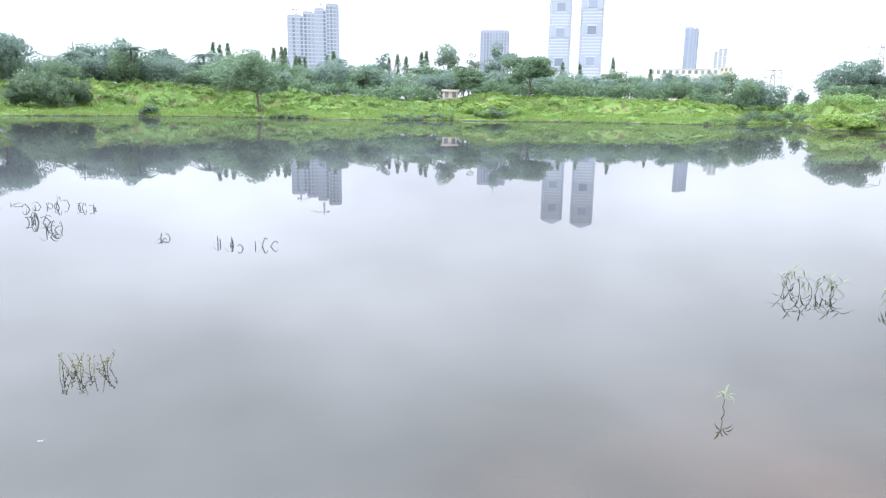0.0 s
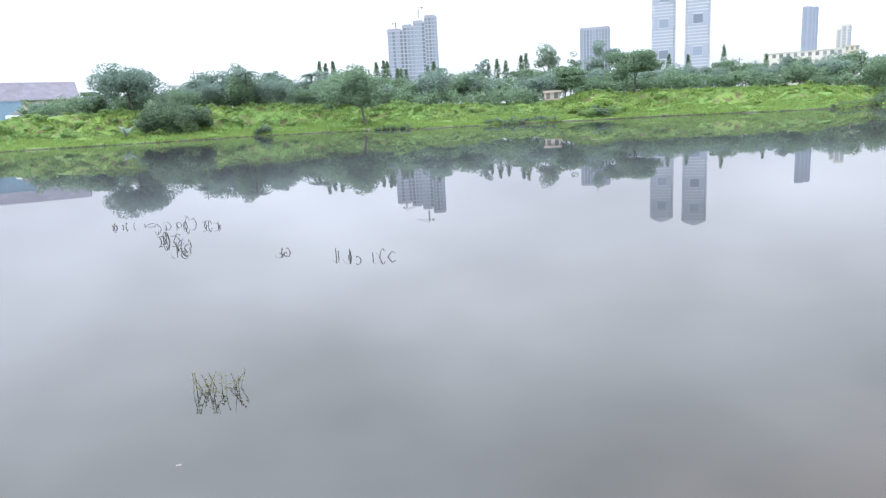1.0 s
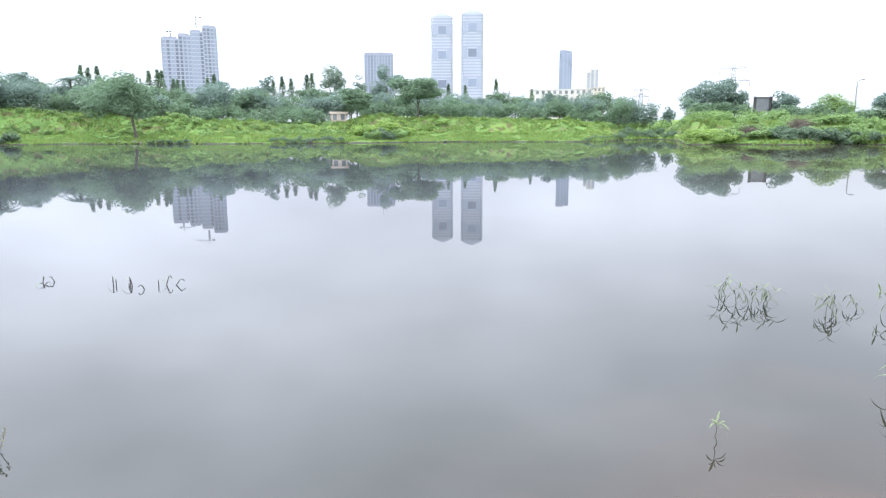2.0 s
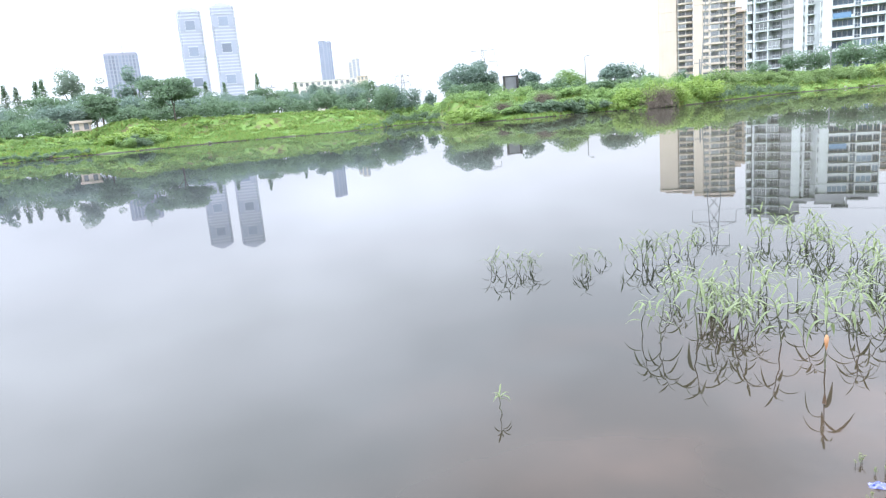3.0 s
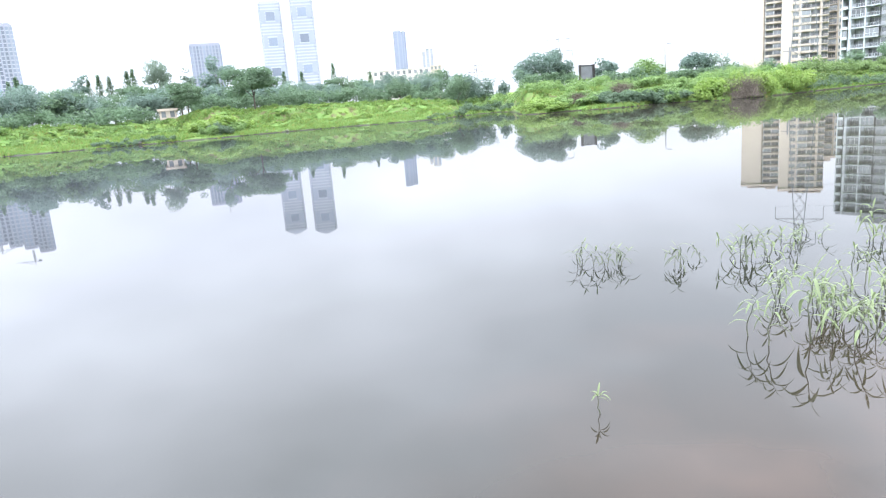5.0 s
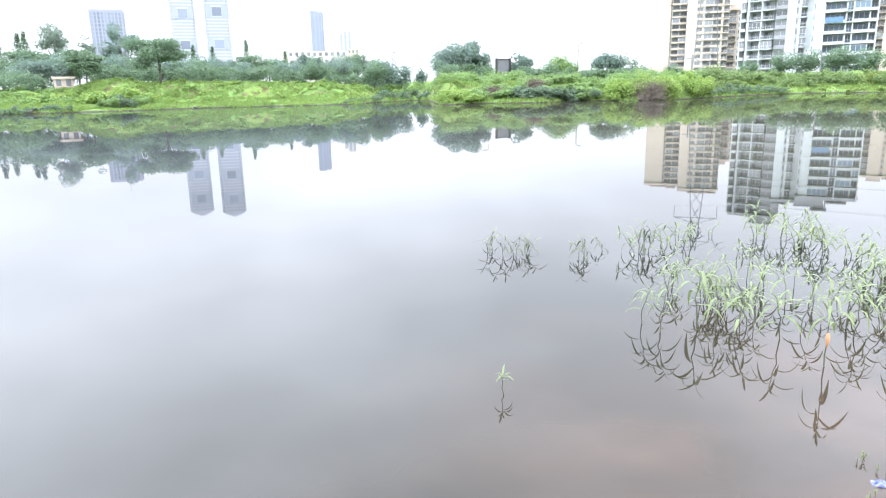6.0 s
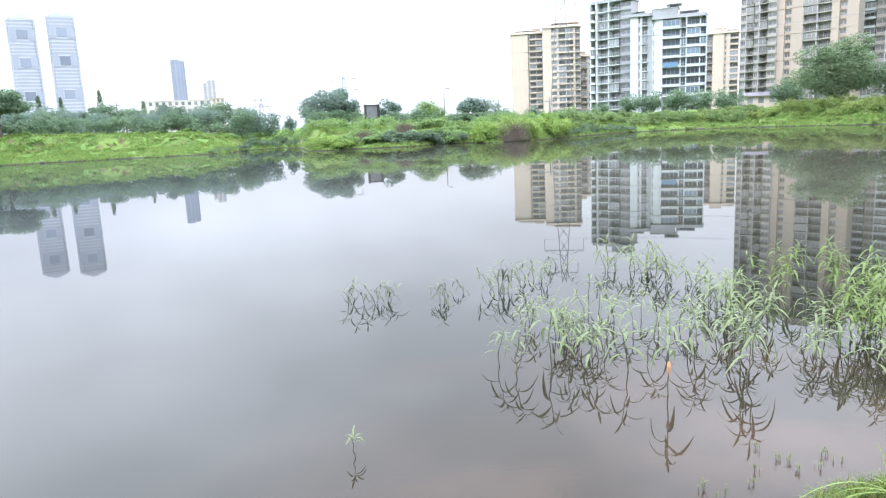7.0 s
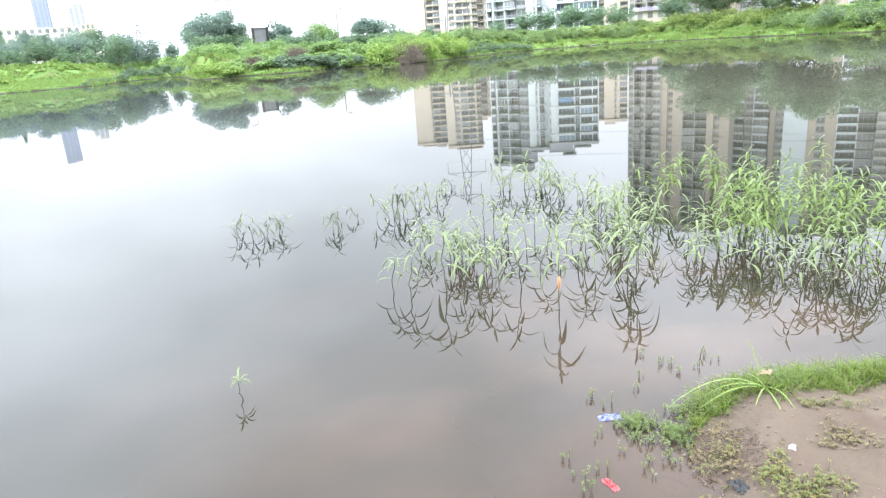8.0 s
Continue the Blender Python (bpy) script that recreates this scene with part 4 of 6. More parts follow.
# ---- trees and bushes ----
def leaf_quads(centres, radii, count, size, rng, flat=1.0):
    """Many small bent leaves scattered through round clumps; vertices and faces."""
    pick = rng.integers(0, len(centres), count)
    d = rng.normal(size=(count, 3))
    d /= np.linalg.norm(d, axis=1)[:, None]
    rad = radii[pick] * rng.uniform(0.45, 1.05, count) ** 0.6
    c = centres[pick] + d * rad[:, None] * np.array([1, 1, flat])
    u = rng.normal(size=(count, 3))
    u[:, 2] *= 0.6
    u /= np.linalg.norm(u, axis=1)[:, None]
    nrm = d * 0.7 + rng.normal(size=(count, 3)) * 0.6 + np.array([0, 0, 0.5])
    v = np.cross(nrm, u)
    v /= np.linalg.norm(v, axis=1)[:, None] + 1e-9
    s = size * rng.uniform(0.6, 1.35, count)[:, None]
    p = np.stack([c - u * s, c + v * s * 0.55, c + u * s, c - v * s * 0.55], 1).reshape(-1, 3)
    f = np.arange(count * 4).reshape(-1, 4)
    return p, f


def crown_clumps(rng, n, rx, ry, rz, hollow=0.45, cut=-0.55):
    """Clump centres through an uneven half-open ellipsoid."""
    out = []
    while len(out) < n:
        d = rng.normal(size=3)
        d /= np.linalg.norm(d)
        if d[2] < cut:
            continue
        f = rng.uniform(hollow, 1.0) * rng.uniform(0.82, 1.12)
        out.append((d[0] * rx * f, d[1] * ry * f, d[2] * rz * f))
    return np.array(out)


def make_tree(label, height, width, style, leaf, seed, leaves=2600, lean=0.0, category="tree", group=""):
    """Tapered trunk with limbs that reach into the clumps of a gappy crown; built at the origin."""
    rng = np.random.default_rng(seed)
    home = thing("tree", 0, 0, 0, 0, label, category, group)
    if style == "umbrella":
        base, rz, size = 0.24, 0.46, 0.15
    elif style == "tiered":
        base, rz, size = 0.2, 0.42, 0.15
    elif style == "column":
        base, rz, size = 0.06, 0.47, 0.13
    elif style == "airy":
        base, rz, size = 0.2, 0.42, 0.15
    else:
        base, rz, size = 0.05, 0.5, 0.15
    cz = height * (1 - rz)
    rx = width / 2
    n = {"umbrella": 26, "tiered": 24, "column": 40, "airy": 22}.get(style, 30)
    cl = crown_clumps(rng, n, rx * 0.84, rx * 0.84, height * rz * 0.86, 0.4, -0.9 if style in ("round", "column") else -0.45)
    if style == "tiered":
        tier = np.round((cl[:, 2] / (height * rz)) * 2.5) / 2.5
        cl[:, 2] = tier * height * rz
    if style == "umbrella":
        cl[:, 2] = np.where(cl[:, 2] < 0, cl[:, 2] * 0.5, cl[:, 2]) - 0.05 * height * (np.hypot(cl[:, 0], cl[:, 1]) / rx) ** 2
    taper = np.ones(n)
    if style == "column":
        cl[:, 2] = np.linspace(-0.92, 0.94, n) * height * rz
        taper = np.clip(1.15 - (np.linspace(0, 1, n)) ** 1.6, 0.25, 1)
        cl[:, :2] *= (0.3 * taper)[:, None]
    cl = cl + np.array([lean * cz, 0, cz])
    cr = rng.uniform(0.75, 1.25, n) * rx * {"column": 0.85, "airy": 0.3, "tiered": 0.36, "umbrella": 0.38}.get(style, 0.36) * taper
    p, f = leaf_quads(cl, cr, int(leaves * 1.6), size, rng, {"tiered": 0.5, "column": 1.5}.get(style, 0.8))
    # keep the crown to its height and width
    low, high = p[:, 2].min(), p[:, 2].max()
    foot = 0.03 * height if style in ("round", "column") else low
    p[:, 2] = foot + (p[:, 2] - low) * (height - foot) / (high - low)
    cl[:, 2] = foot + (cl[:, 2] - low) * (height - foot) / (high - low)
    cut = np.percentile(np.hypot(p[:, 0] - lean * cz, p[:, 1]), 98) / (width / 2)
    p[:, 0], p[:, 1] = lean * cz + (p[:, 0] - lean * cz) / cut, p[:, 1] / cut
    cl[:, 0], cl[:, 1] = lean * cz + (cl[:, 0] - lean * cz) / cut, cl[:, 1] / cut
    crown = part("crown", from_arrays("crown", p, f), leaf, home)
    bm = bmesh.new()
    t = max(0.07, height * 0.02)
    fork = Vector((lean * height * base * 1.15, 0, height * (base + 0.1)))
    tube_into(bm, [(0, 0, -0.3), (lean * height * base * 0.3, rng.uniform(-0.1, 0.1), height * base * 0.5), fork], [t * 1.5, t * 1.05, t * 0.85], 7)
    part("trunk", bm, M_BARK, home, smooth=True)
    for i in range(0, n, 6 if n < 35 else 12):
        bm = bmesh.new()
        end = Vector(cl[i])
        mid = fork.lerp(end, 0.5) + Vector(rng.normal(size=3) * 0.15)
        tube_into(bm, [fork - Vector((0, 0, 0.1)), mid, end], [t * 0.6, t * 0.35, t * 0.12], 5)
        part("limb", bm, M_BARK, home, smooth=True)
    return home


class Stock:
    """Templates, of which the first use is the thing itself and later ones are copies."""

    def __init__(self):
        self.used = set()

    def put(self, template, m):
        if template.name in self.used:
            sx, sy, sz = template.scale
            return copy_thing(template, m @ Matrix.Diagonal((1 / sx, 1 / sy, 1 / sz, 1)))
        self.used.add(template.name)
        template.matrix_basis = m
        return template


stock = Stock()


def plant_out(template, b, r, scale, turn=0.0, sink=0.05, wide=1.0, z=None):
    x, y = at(b, r)
    gz = ground_z(x, y) if z is None else z
    m = pose(x, y, gz - sink, 0, 0, turn) @ Matrix.Diagonal((scale * wide, scale * wide, scale, 1))
    return stock.put(template, m)


def top_z(r, el):
    return 1.55 + r * math.tan(radians(el))


def single_tree(label, b, r, el, width_deg, style, leaf, seed, leaves=2600, lean=0.0):
    x, y = at(b, r)
    gz = ground_z(x, y)
    t = make_tree(label, top_z(r, el) - gz + 0.1, r * radians(width_deg), style, leaf, seed, leaves, lean)
    return plant_out(t, b, r, 1.0, -b, 0.1)


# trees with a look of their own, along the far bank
single_tree("spreading flat-topped rain tree on the bank", -33.2, 104, 5.1, 5.4, "umbrella", M_TREE_HAZE, 11, 9500)
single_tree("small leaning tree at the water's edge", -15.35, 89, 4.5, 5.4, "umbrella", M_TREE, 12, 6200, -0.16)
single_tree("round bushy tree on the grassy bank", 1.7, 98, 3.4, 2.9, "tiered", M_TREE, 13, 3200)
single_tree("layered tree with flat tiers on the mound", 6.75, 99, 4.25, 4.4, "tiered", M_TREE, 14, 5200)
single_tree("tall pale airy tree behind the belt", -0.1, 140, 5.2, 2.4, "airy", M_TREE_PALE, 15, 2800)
single_tree("tall grey-green tree behind the belt", 4.4, 126, 5.3, 3.2, "airy", M_TREE_HAZE, 16, 3000)
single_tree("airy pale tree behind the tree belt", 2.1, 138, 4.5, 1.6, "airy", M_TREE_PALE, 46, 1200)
single_tree("thin airy tree with open branches", -5.5, 122, 4.3, 1.7, "airy", M_TREE_HAZE, 17, 700)
single_tree("dark rounded tree behind the bank", -22.8, 120, 4.2, 3.4, "round", M_TREE_HAZE, 18, 2600)
single_tree("tall tree with a ragged crown", -25.3, 114, 4.9, 3.8, "airy", M_TREE_HAZE, 19, 3600)
single_tree("broad tree with a ragged crown", -27.5, 118, 4.3, 3.4, "round", M_TREE_HAZE, 20, 2400)
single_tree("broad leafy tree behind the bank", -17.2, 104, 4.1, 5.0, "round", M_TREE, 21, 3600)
single_tree("large rounded tree on the headland", 29.6, 114, 3.7, 4.4, "round", M_TREE_HAZE, 22, 5200)
single_tree("upright dark tree beside a larger one", 31.7, 116, 3.85, 2.2, "round", M_TREE_HAZE, 23, 2400)
single_tree("small dark rounded tree on the headland", 35.2, 101, 2.75, 2.2, "round", M_TREE_HAZE, 24, 1900)
single_tree("low light green tree on the headland", 38.3, 100, 2.5, 3.0, "round", M_BUSH, 25, 2200)
single_tree("small grey-green tree on the headland", 41.9, 101, 2.6, 3.0, "airy", M_TREE_HAZE, 26, 2200)
single_tree("nearly bare thin tree on the headland", 43.5, 102, 2.5, 2.0, "airy", M_TREE_PALE, 27, 260)
single_tree("small tree on the plain", 27.0, 130, 1.75, 1.1, "round", M_TREE_HAZE, 28, 900)
single_tree("broad dense tree above the bank", 69.3, 113, 5.35, 6.4, "round", M_TREE_NEAR, 29, 15000)
single_tree("broad dense tree above the bank", 75.6, 98, 5.4, 7.2, "round", M_TREE_NEAR, 30, 14000)
single_tree("broad dense tree above the bank", 81.0, 91, 4.9, 6.4, "round", M_TREE_NEAR, 31, 8000)
single_tree("broad dense tree above the bank", 87.5, 84, 5.2, 6.6, "round", M_TREE_NEAR, 32, 6000)
single_tree("grey-green tree at the end of the bank", 23.9, 112, 2.5, 2.6, "round", M_TREE_HAZE, 33, 1900)
single_tree("grey-green tree at the end of the bank", 25.4, 116, 2.1, 2.0, "round", M_TREE_HAZE, 34, 1300)


def palm_tree(b, r, el, seed):
    """Coconut palm: a thin curved trunk and a crown of drooping feathered fronds."""
    g = np.random.default_rng(seed)
    x, y = at(b, r)
    gz = ground_z(x, y)
    h = top_z(r, el) - gz - 1.2
    home = thing("palm_tree", x, y, gz - 0.1, g.uniform(0, 360), "palm with feathered fronds behind the tree belt", "palm", "palms behind the bank")
    part("trunk", tubes(([(0, 0, -0.2), (0.2, 0, h * 0.5), (0.1, 0.1, h)], [0.2, 0.15, 0.12]), sides=7), M_BARK, home, smooth=True)
    for i in range(19):
        a, ln, lift = i * 2.4, g.uniform(2.2, 3.2), g.uniform(0.1, 0.9)
        c, d = math.cos(a), math.sin(a)
        verts, faces = [], []
        for k in range(1, 15):
            f = k / 14
            px, pz = ln * (f - 0.12 * f * f), h + ln * (lift * f - (0.5 + 0.4 * lift) * f * f)
            for side in (-1, 1):
                q, w = 0.75 * math.sin(math.pi * (0.1 + 0.85 * f)) * side, 0.12
                n = len(verts)
                verts += [(c * (px - w), d * (px - w), pz), (c * (px + w), d * (px + w), pz), (c * (px + 0.3) - d * q, d * (px + 0.3) + c * q, pz - 0.25 * abs(q))]
                faces.append((n, n + 1, n + 2))
        part("frond", from_arrays("frond", verts, faces), M_TREE_HAZE, home)


palm_tree(-24.5, 108, 4.6, 1)
palm_tree(-19.4, 116, 4.25, 2)
palm_tree(-28.4, 114, 4.0, 3)

# columnar mast trees
mast = [make_tree("narrow columnar mast tree", 9.0, 1.9, "column", M_TREE, 40 + i, 900, group="row of mast trees") for i in range(3)]
for i, (b, el) in enumerate(((-18.7, 4.5), (-18.2, 4.35), (-17.6, 4.5), (-14.1, 4.25), (-13.5, 4.35), (-13.2, 4.3), (-12.4, 3.7), (-12.1, 3.65), (-11.7, 3.6), (-9.9, 3.8), (-9.4, 4.1), (-4.9, 3.7), (-4.2, 4.0), (-3.5, 3.85), (-2.25, 4.2), (-1.85, 4.3), (9.3, 3.5), (10.7, 3.4), (16.2, 3.0))):
    r = 128 + (i * 7) % 9
    x, y = at(b, r)
    plant_out(mast[i % 3], b, r, (top_z(r, el + 0.25) - ground_z(x, y)) / 9.0, i * 47, wide=1.35)
single_tree("dark pointed conifer behind trees", 13.25, 150, 4.15, 0.95, "column", M_TREE, 35, 1100)

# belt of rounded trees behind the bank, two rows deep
belt = [make_tree("leafy tree in the belt behind the bank", 6.5, 6.4, ("round", "round", "airy", "umbrella", "round", "tiered")[i], (M_TREE_HAZE, M_TREE, M_TREE_HAZE, M_TREE, M_TREE_HAZE, M_TREE)[i], 50 + i, 2300, group="tree belt behind the bank") for i in range(6)]
rng = np.random.default_rng(77)
SKYLINE = ((-36, 2.7), (-31, 2.8), (-28.5, 3.2), (-26.5, 3.9), (-24, 3.7), (-22.3, 3.7), (-20.3, 3.0), (-18, 3.7), (-15.5, 3.6), (-13.3, 2.7), (-11.5, 2.7), (-9.3, 3.7), (-7, 3.6), (-5, 2.7), (-3, 2.6), (-1, 3.0), (1.5, 3.0), (5, 2.9), (8.5, 2.8), (12, 2.6), (15, 2.45), (18, 2.45), (20.5, 2.6), (24, 2.4))
sky_b, sky_el = np.array(SKYLINE).T
for row in range(2):
    for i, b in enumerate(np.arange(-36.0 + row * 0.8, 23.6, 1.45)):
        b = b + rng.uniform(-0.5, 0.5)
        el = float(np.interp(b, sky_b, sky_el)) + 0.3 - 0.35 * row + rng.uniform(-0.3, 0.3)
        r = rng.uniform(116, 128) if row == 0 else rng.uniform(107, 112)
        x, y = at(b, r)
        plant_out(belt[int(rng.integers(0, len(belt))) if row == 0 else (0, 1, 4)[i % 3]], b, r, (top_z(r, el) - ground_z(x, y)) / 6.5, rng.uniform(0, 360), wide=rng.uniform(0.8, 1.2) * (1.0 if row == 0 else 1.2))
for i, (b, el, r) in enumerate(((-45, 3.2, 120), (-43.5, 2.6, 112), (-39.2, 2.5, 112), (-36.5, 2.6, 122), (-35.4, 2.9, 128), (54.8, 2.2, 130), (56.4, 2.3, 128), (58.2, 2.5, 131), (60.1, 2.3, 129), (62.0, 2.2, 126), (66.2, 2.7, 122), (72.8, 3.6, 112), (47.0, 1.6, 104), (33.5, 1.7, 112), (52.5, 1.7, 122), (45.0, 1.5, 104))):
    x, y = at(b, r)
    plant_out(belt[i % 2 if b < 40 else 1], b, r, (top_z(r, el) - ground_z(x, y)) / 6.5, i * 61, wide=1.2)


# ---- bushes ----
def make_bush(label, leaf, seed, leaves=700, clumps=9, size=0.085, name="bush", group=""):
    """A low mound of leafy clumps on short stems, one metre high and about two across, built at the origin."""
    rng = np.random.default_rng(seed)
    home = thing(name, 0, 0, 0, 0, label, "bush", group)
    cl = crown_clumps(rng, clumps, 0.8, 0.8, 0.62, 0.3, -0.1)
    cl[:, 2] += 0.3
    p, f = leaf_quads(cl, rng.uniform(0.25, 0.42, clumps), leaves, size, rng, 0.8)
    p[:, 2] = np.maximum(p[:, 2] * 1.1 / p[:, 2].max(), -0.05)
    tagged(part("foliage", from_arrays("foliage", p, f), leaf, home), kind="stuff")
    bm = bmesh.new()
    tube_into(bm, [(0, 0, -0.15), (0.03, 0.02, 0.25), tuple(cl[0])], [0.04, 0.03, 0.01], 5)
    part("trunk", bm, M_BARK, home)
    return home


bush_green = [make_bush("green leafy bush on the pond bank", M_BUSH, 60 + i, 1000, group="bushes on the bank") for i in range(3)]
bush_bright = [make_bush("bright green creeper mound on the bank", M_BUSH_BRIGHT, 64 + i, 1000, 12, 0.075, group="creeper mounds") for i in range(3)]
bush_dark = [make_bush("dark dense shrub on the pond bank", M_BUSH_DARK, 68 + i, 1000, group="dark shrubs") for i in range(3)]


def bushes(kinds, rows, seed):
    """rows: bearing, distance behind the waterline, width, height."""
    g = np.random.default_rng(seed)
    for i, (b, back, w, h) in enumerate(rows):
        r = float(np.interp(b, _sh[:, 0], _sh[:, 1])) + back
        plant_out(kinds[i % len(kinds)], b, r, h / 1.1, g.uniform(0, 360), 0.08 * h, wide=w / 2.0 / (h / 1.1))


def strip(b1, b2, n, back, w, h, seed):
    g = np.random.default_rng(seed)
    return [(b1 + (b2 - b1) * (i + g.uniform(0.1, 0.9)) / n, g.uniform(*back), g.uniform(*w), g.uniform(*h)) for i in range(n)]


def thicket(name, label, leaf, rows, seed, leaves, size):
    """Overgrown strip too dense to tell its bushes apart: leafy mounds joined into one mass."""
    g = np.random.default_rng(seed)
    verts = []
    for b, back, w, h in rows:
        x, y = at(b, float(np.interp(b, _sh[:, 0], _sh[:, 1])) + back)
        cl = crown_clumps(g, 9, 0.4 * w, 0.4 * w, 0.6 * h, 0.3, -0.1)
        cl[:, 2] += 0.25 * h
        p, _ = leaf_quads(cl, g.uniform(0.24, 0.4, 9) * min(w * 0.5, h), leaves, size, g, 0.8)
        p[:, 2] = np.maximum(p[:, 2], -0.05)
        verts.append(p + np.array([x, y, ground_z(x, y) - 0.05]))
    p = np.concatenate(verts)
    mesh = from_arrays(name, p, np.arange(len(p)).reshape(-1, 4), leaf)
    return tagged(new(name, mesh), label, "undergrowth", kind="stuff")


# the left bund: dark shrub mass, creepers over its face and top
thicket("shrub_mass", "large dark dense shrub mass on the bund", M_BUSH_DARK, [(-30.4, 9, 7.0, 7.4), (-29.3, 9, 6.4, 6.6), (-31.6, 9, 5.4, 6.0), (-28.1, 10, 4.6, 4.4), (-32.4, 10, 4.0, 4.2), (-30.0, 7, 5.0, 4.0)], 1, 3000, 0.12)
thicket("bund_creepers", "green creepers over the bund and its face", M_BUSH, strip(-47, 0.5, 190, (10, 19), (1.6, 3.4), (0.45, 0.95), 3), 3, 300, 0.1)
thicket("mound_creepers", "low bright creepers over the mound and bank", M_BUSH_BRIGHT, strip(0.5, 22, 60, (5, 16), (1.6, 3.2), (0.25, 0.5), 8), 8, 260, 0.09)
thicket("shore_shrubs", "dark leafy shrubs under trees at the shore", M_TREE_NEAR, [(76.6, 1.5, 4.2, 3.6), (79.5, 2.5, 4.8, 3.9), (83, 2, 4.8, 3.7), (86, 2, 4.5, 3.4)], 22, 2200, 0.08)
bushes(bush_dark, [(-23.7, 0.6, 2.9, 1.4)], 2)
thicket("waterline_shrubs", "low dark shrubs along the waterline", M_BUSH_DARK, strip(-14.5, -11.5, 7, (0.4, 1.4), (1.0, 2.0), (0.35, 0.6), 2) + strip(-5.6, 0.4, 16, (0.4, 2.0), (1.0, 2.0), (0.5, 0.95), 5), 5, 260, 0.085)
bushes(bush_green + bush_dark, strip(2.4, 5.6, 9, (0.8, 4.5), (1.6, 2.6), (0.9, 1.5), 6), 6)
bushes(bush_bright, [(3.2, 8, 6.0, 1.5), (4.3, 8, 6.0, 1.7), (2.3, 9, 5.0, 1.3), (5.2, 8, 5.0, 1.2), (3.7, 10, 5.0, 1.9)], 88)
thicket("point_shrubs", "dark shrubs at the tip of the grassy bank", M_BUSH_DARK, strip(20.6, 23.4, 9, (0.3, 2.5), (1.0, 1.8), (0.3, 0.55), 9), 9, 220, 0.075)
thicket("inlet_scrub", "dull green scrub round the inlet", M_BUSH_DARK, strip(23.0, 28.2, 22, (0.4, 6), (1.6, 2.8), (0.7, 1.4), 10), 10, 320, 0.095)
# the headland
bushes(bush_bright, strip(28.5, 31.5, 12, (0.5, 4), (2.4, 3.9), (0.73, 1.2), 11), 11)
bushes(bush_green, strip(30.8, 34.0, 9, (0.8, 6), (2.2, 3.7), (0.61, 1.2), 12), 12)
bushes(bush_dark, strip(34.2, 38.4, 10, (0.4, 2.5), (2.4, 3.7), (0.98, 1.6), 13), 13)
bushes(bush_green, strip(34.0, 41.5, 14, (3, 10), (2.4, 3.7), (0.73, 1.3), 14), 14)
bushes(bush_dark + bush_green, strip(38.4, 41.4, 7, (0.4, 2), (2, 2.9), (0.85, 1.3), 15), 15)
# the brush point and the hedge behind it
bushes(bush_bright, [(44.3, 1.2, 3.0, 1.8), (46.3, 1.0, 3.2, 1.9), (45.2, 2.6, 3.5, 2.2), (46.0, 2.9, 3.2, 2.1)], 89)
bushes(bush_bright, strip(42.3, 44.2, 8, (1, 4), (2.4, 3.7), (1.2, 1.8), 16), 16)
bushes(bush_bright, strip(46.2, 49.6, 14, (0.6, 5), (2.7, 4.1), (1.5, 2.3), 17), 17)
thicket("shore_brambles", "dark tangled brambles along the shore", M_BUSH_DARK, strip(49.0, 55.0, 20, (0.3, 3), (1.7, 3.1), (0.7, 1.3), 18), 18, 300, 0.08)
thicket("hedge", "overgrown green hedge above the shore", M_BUSH_NEAR, strip(49.0, 64.0, 70, (5, 16), (2.8, 4.8), (1.1, 2.2), 19), 19, 700, 0.11)
thicket("creeper_bank", "bright green creeper-covered bank under trees", M_WEED_NEAR, strip(60.0, 76.0, 60, (9, 16), (3.1, 5.6), (0.98, 2.1), 20), 20, 700, 0.1)
thicket("scrub", "green scrub along the shore under trees", M_BUSH_NEAR, strip(73.0, 92.0, 50, (3, 11), (3.1, 5.3), (1.4, 2.8), 21), 21, 700, 0.1)
# undergrowth at the foot of the tree belt
thicket("undergrowth", "dim undergrowth at the foot of the tree belt", M_TREE, [q for q in strip(-40, 24, 150, (20, 27), (3.4, 5.2), (2.4, 3.8), 26) if not -1.4 < q[0] < 1.8], 26, 420, 0.15)
thicket("headland_scrub", "rough scrub over the headland behind the water", M_BUSH, strip(22.5, 50, 96, (6, 26), (2.2, 4.0), (0.8, 1.8), 27), 27, 420, 0.11)
thicket("headland_undergrowth", "dense dull undergrowth at the foot of the headland trees", M_TREE, strip(28.6, 32.8, 16, (34, 46), (3.0, 4.6), (3.0, 4.4), 28) + strip(34.4, 45.5, 32, (20, 34), (2.6, 4.4), (1.6, 2.8), 29), 28, 700, 0.13)
# weeds all along
thicket("bank_weeds", "low bright green weeds over the grassy far bank", M_WEED, strip(-47, 22, 420, (0.2, 14), (0.8, 2.2), (0.1, 0.24), 23), 23, 150, 0.075)
thicket("bund_weeds", "taller weeds along the top of the bund", M_WEED, strip(-47, 22, 150, (14, 21), (1.2, 2.6), (0.3, 0.6), 24), 24, 260, 0.1)
thicket("shore_weeds", "weeds and creepers along the right-hand shore", M_WEED_NEAR, strip(28.5, 92, 150, (0.5, 10), (0.98, 2.4), (0.3, 0.73), 25), 25, 220, 0.1)


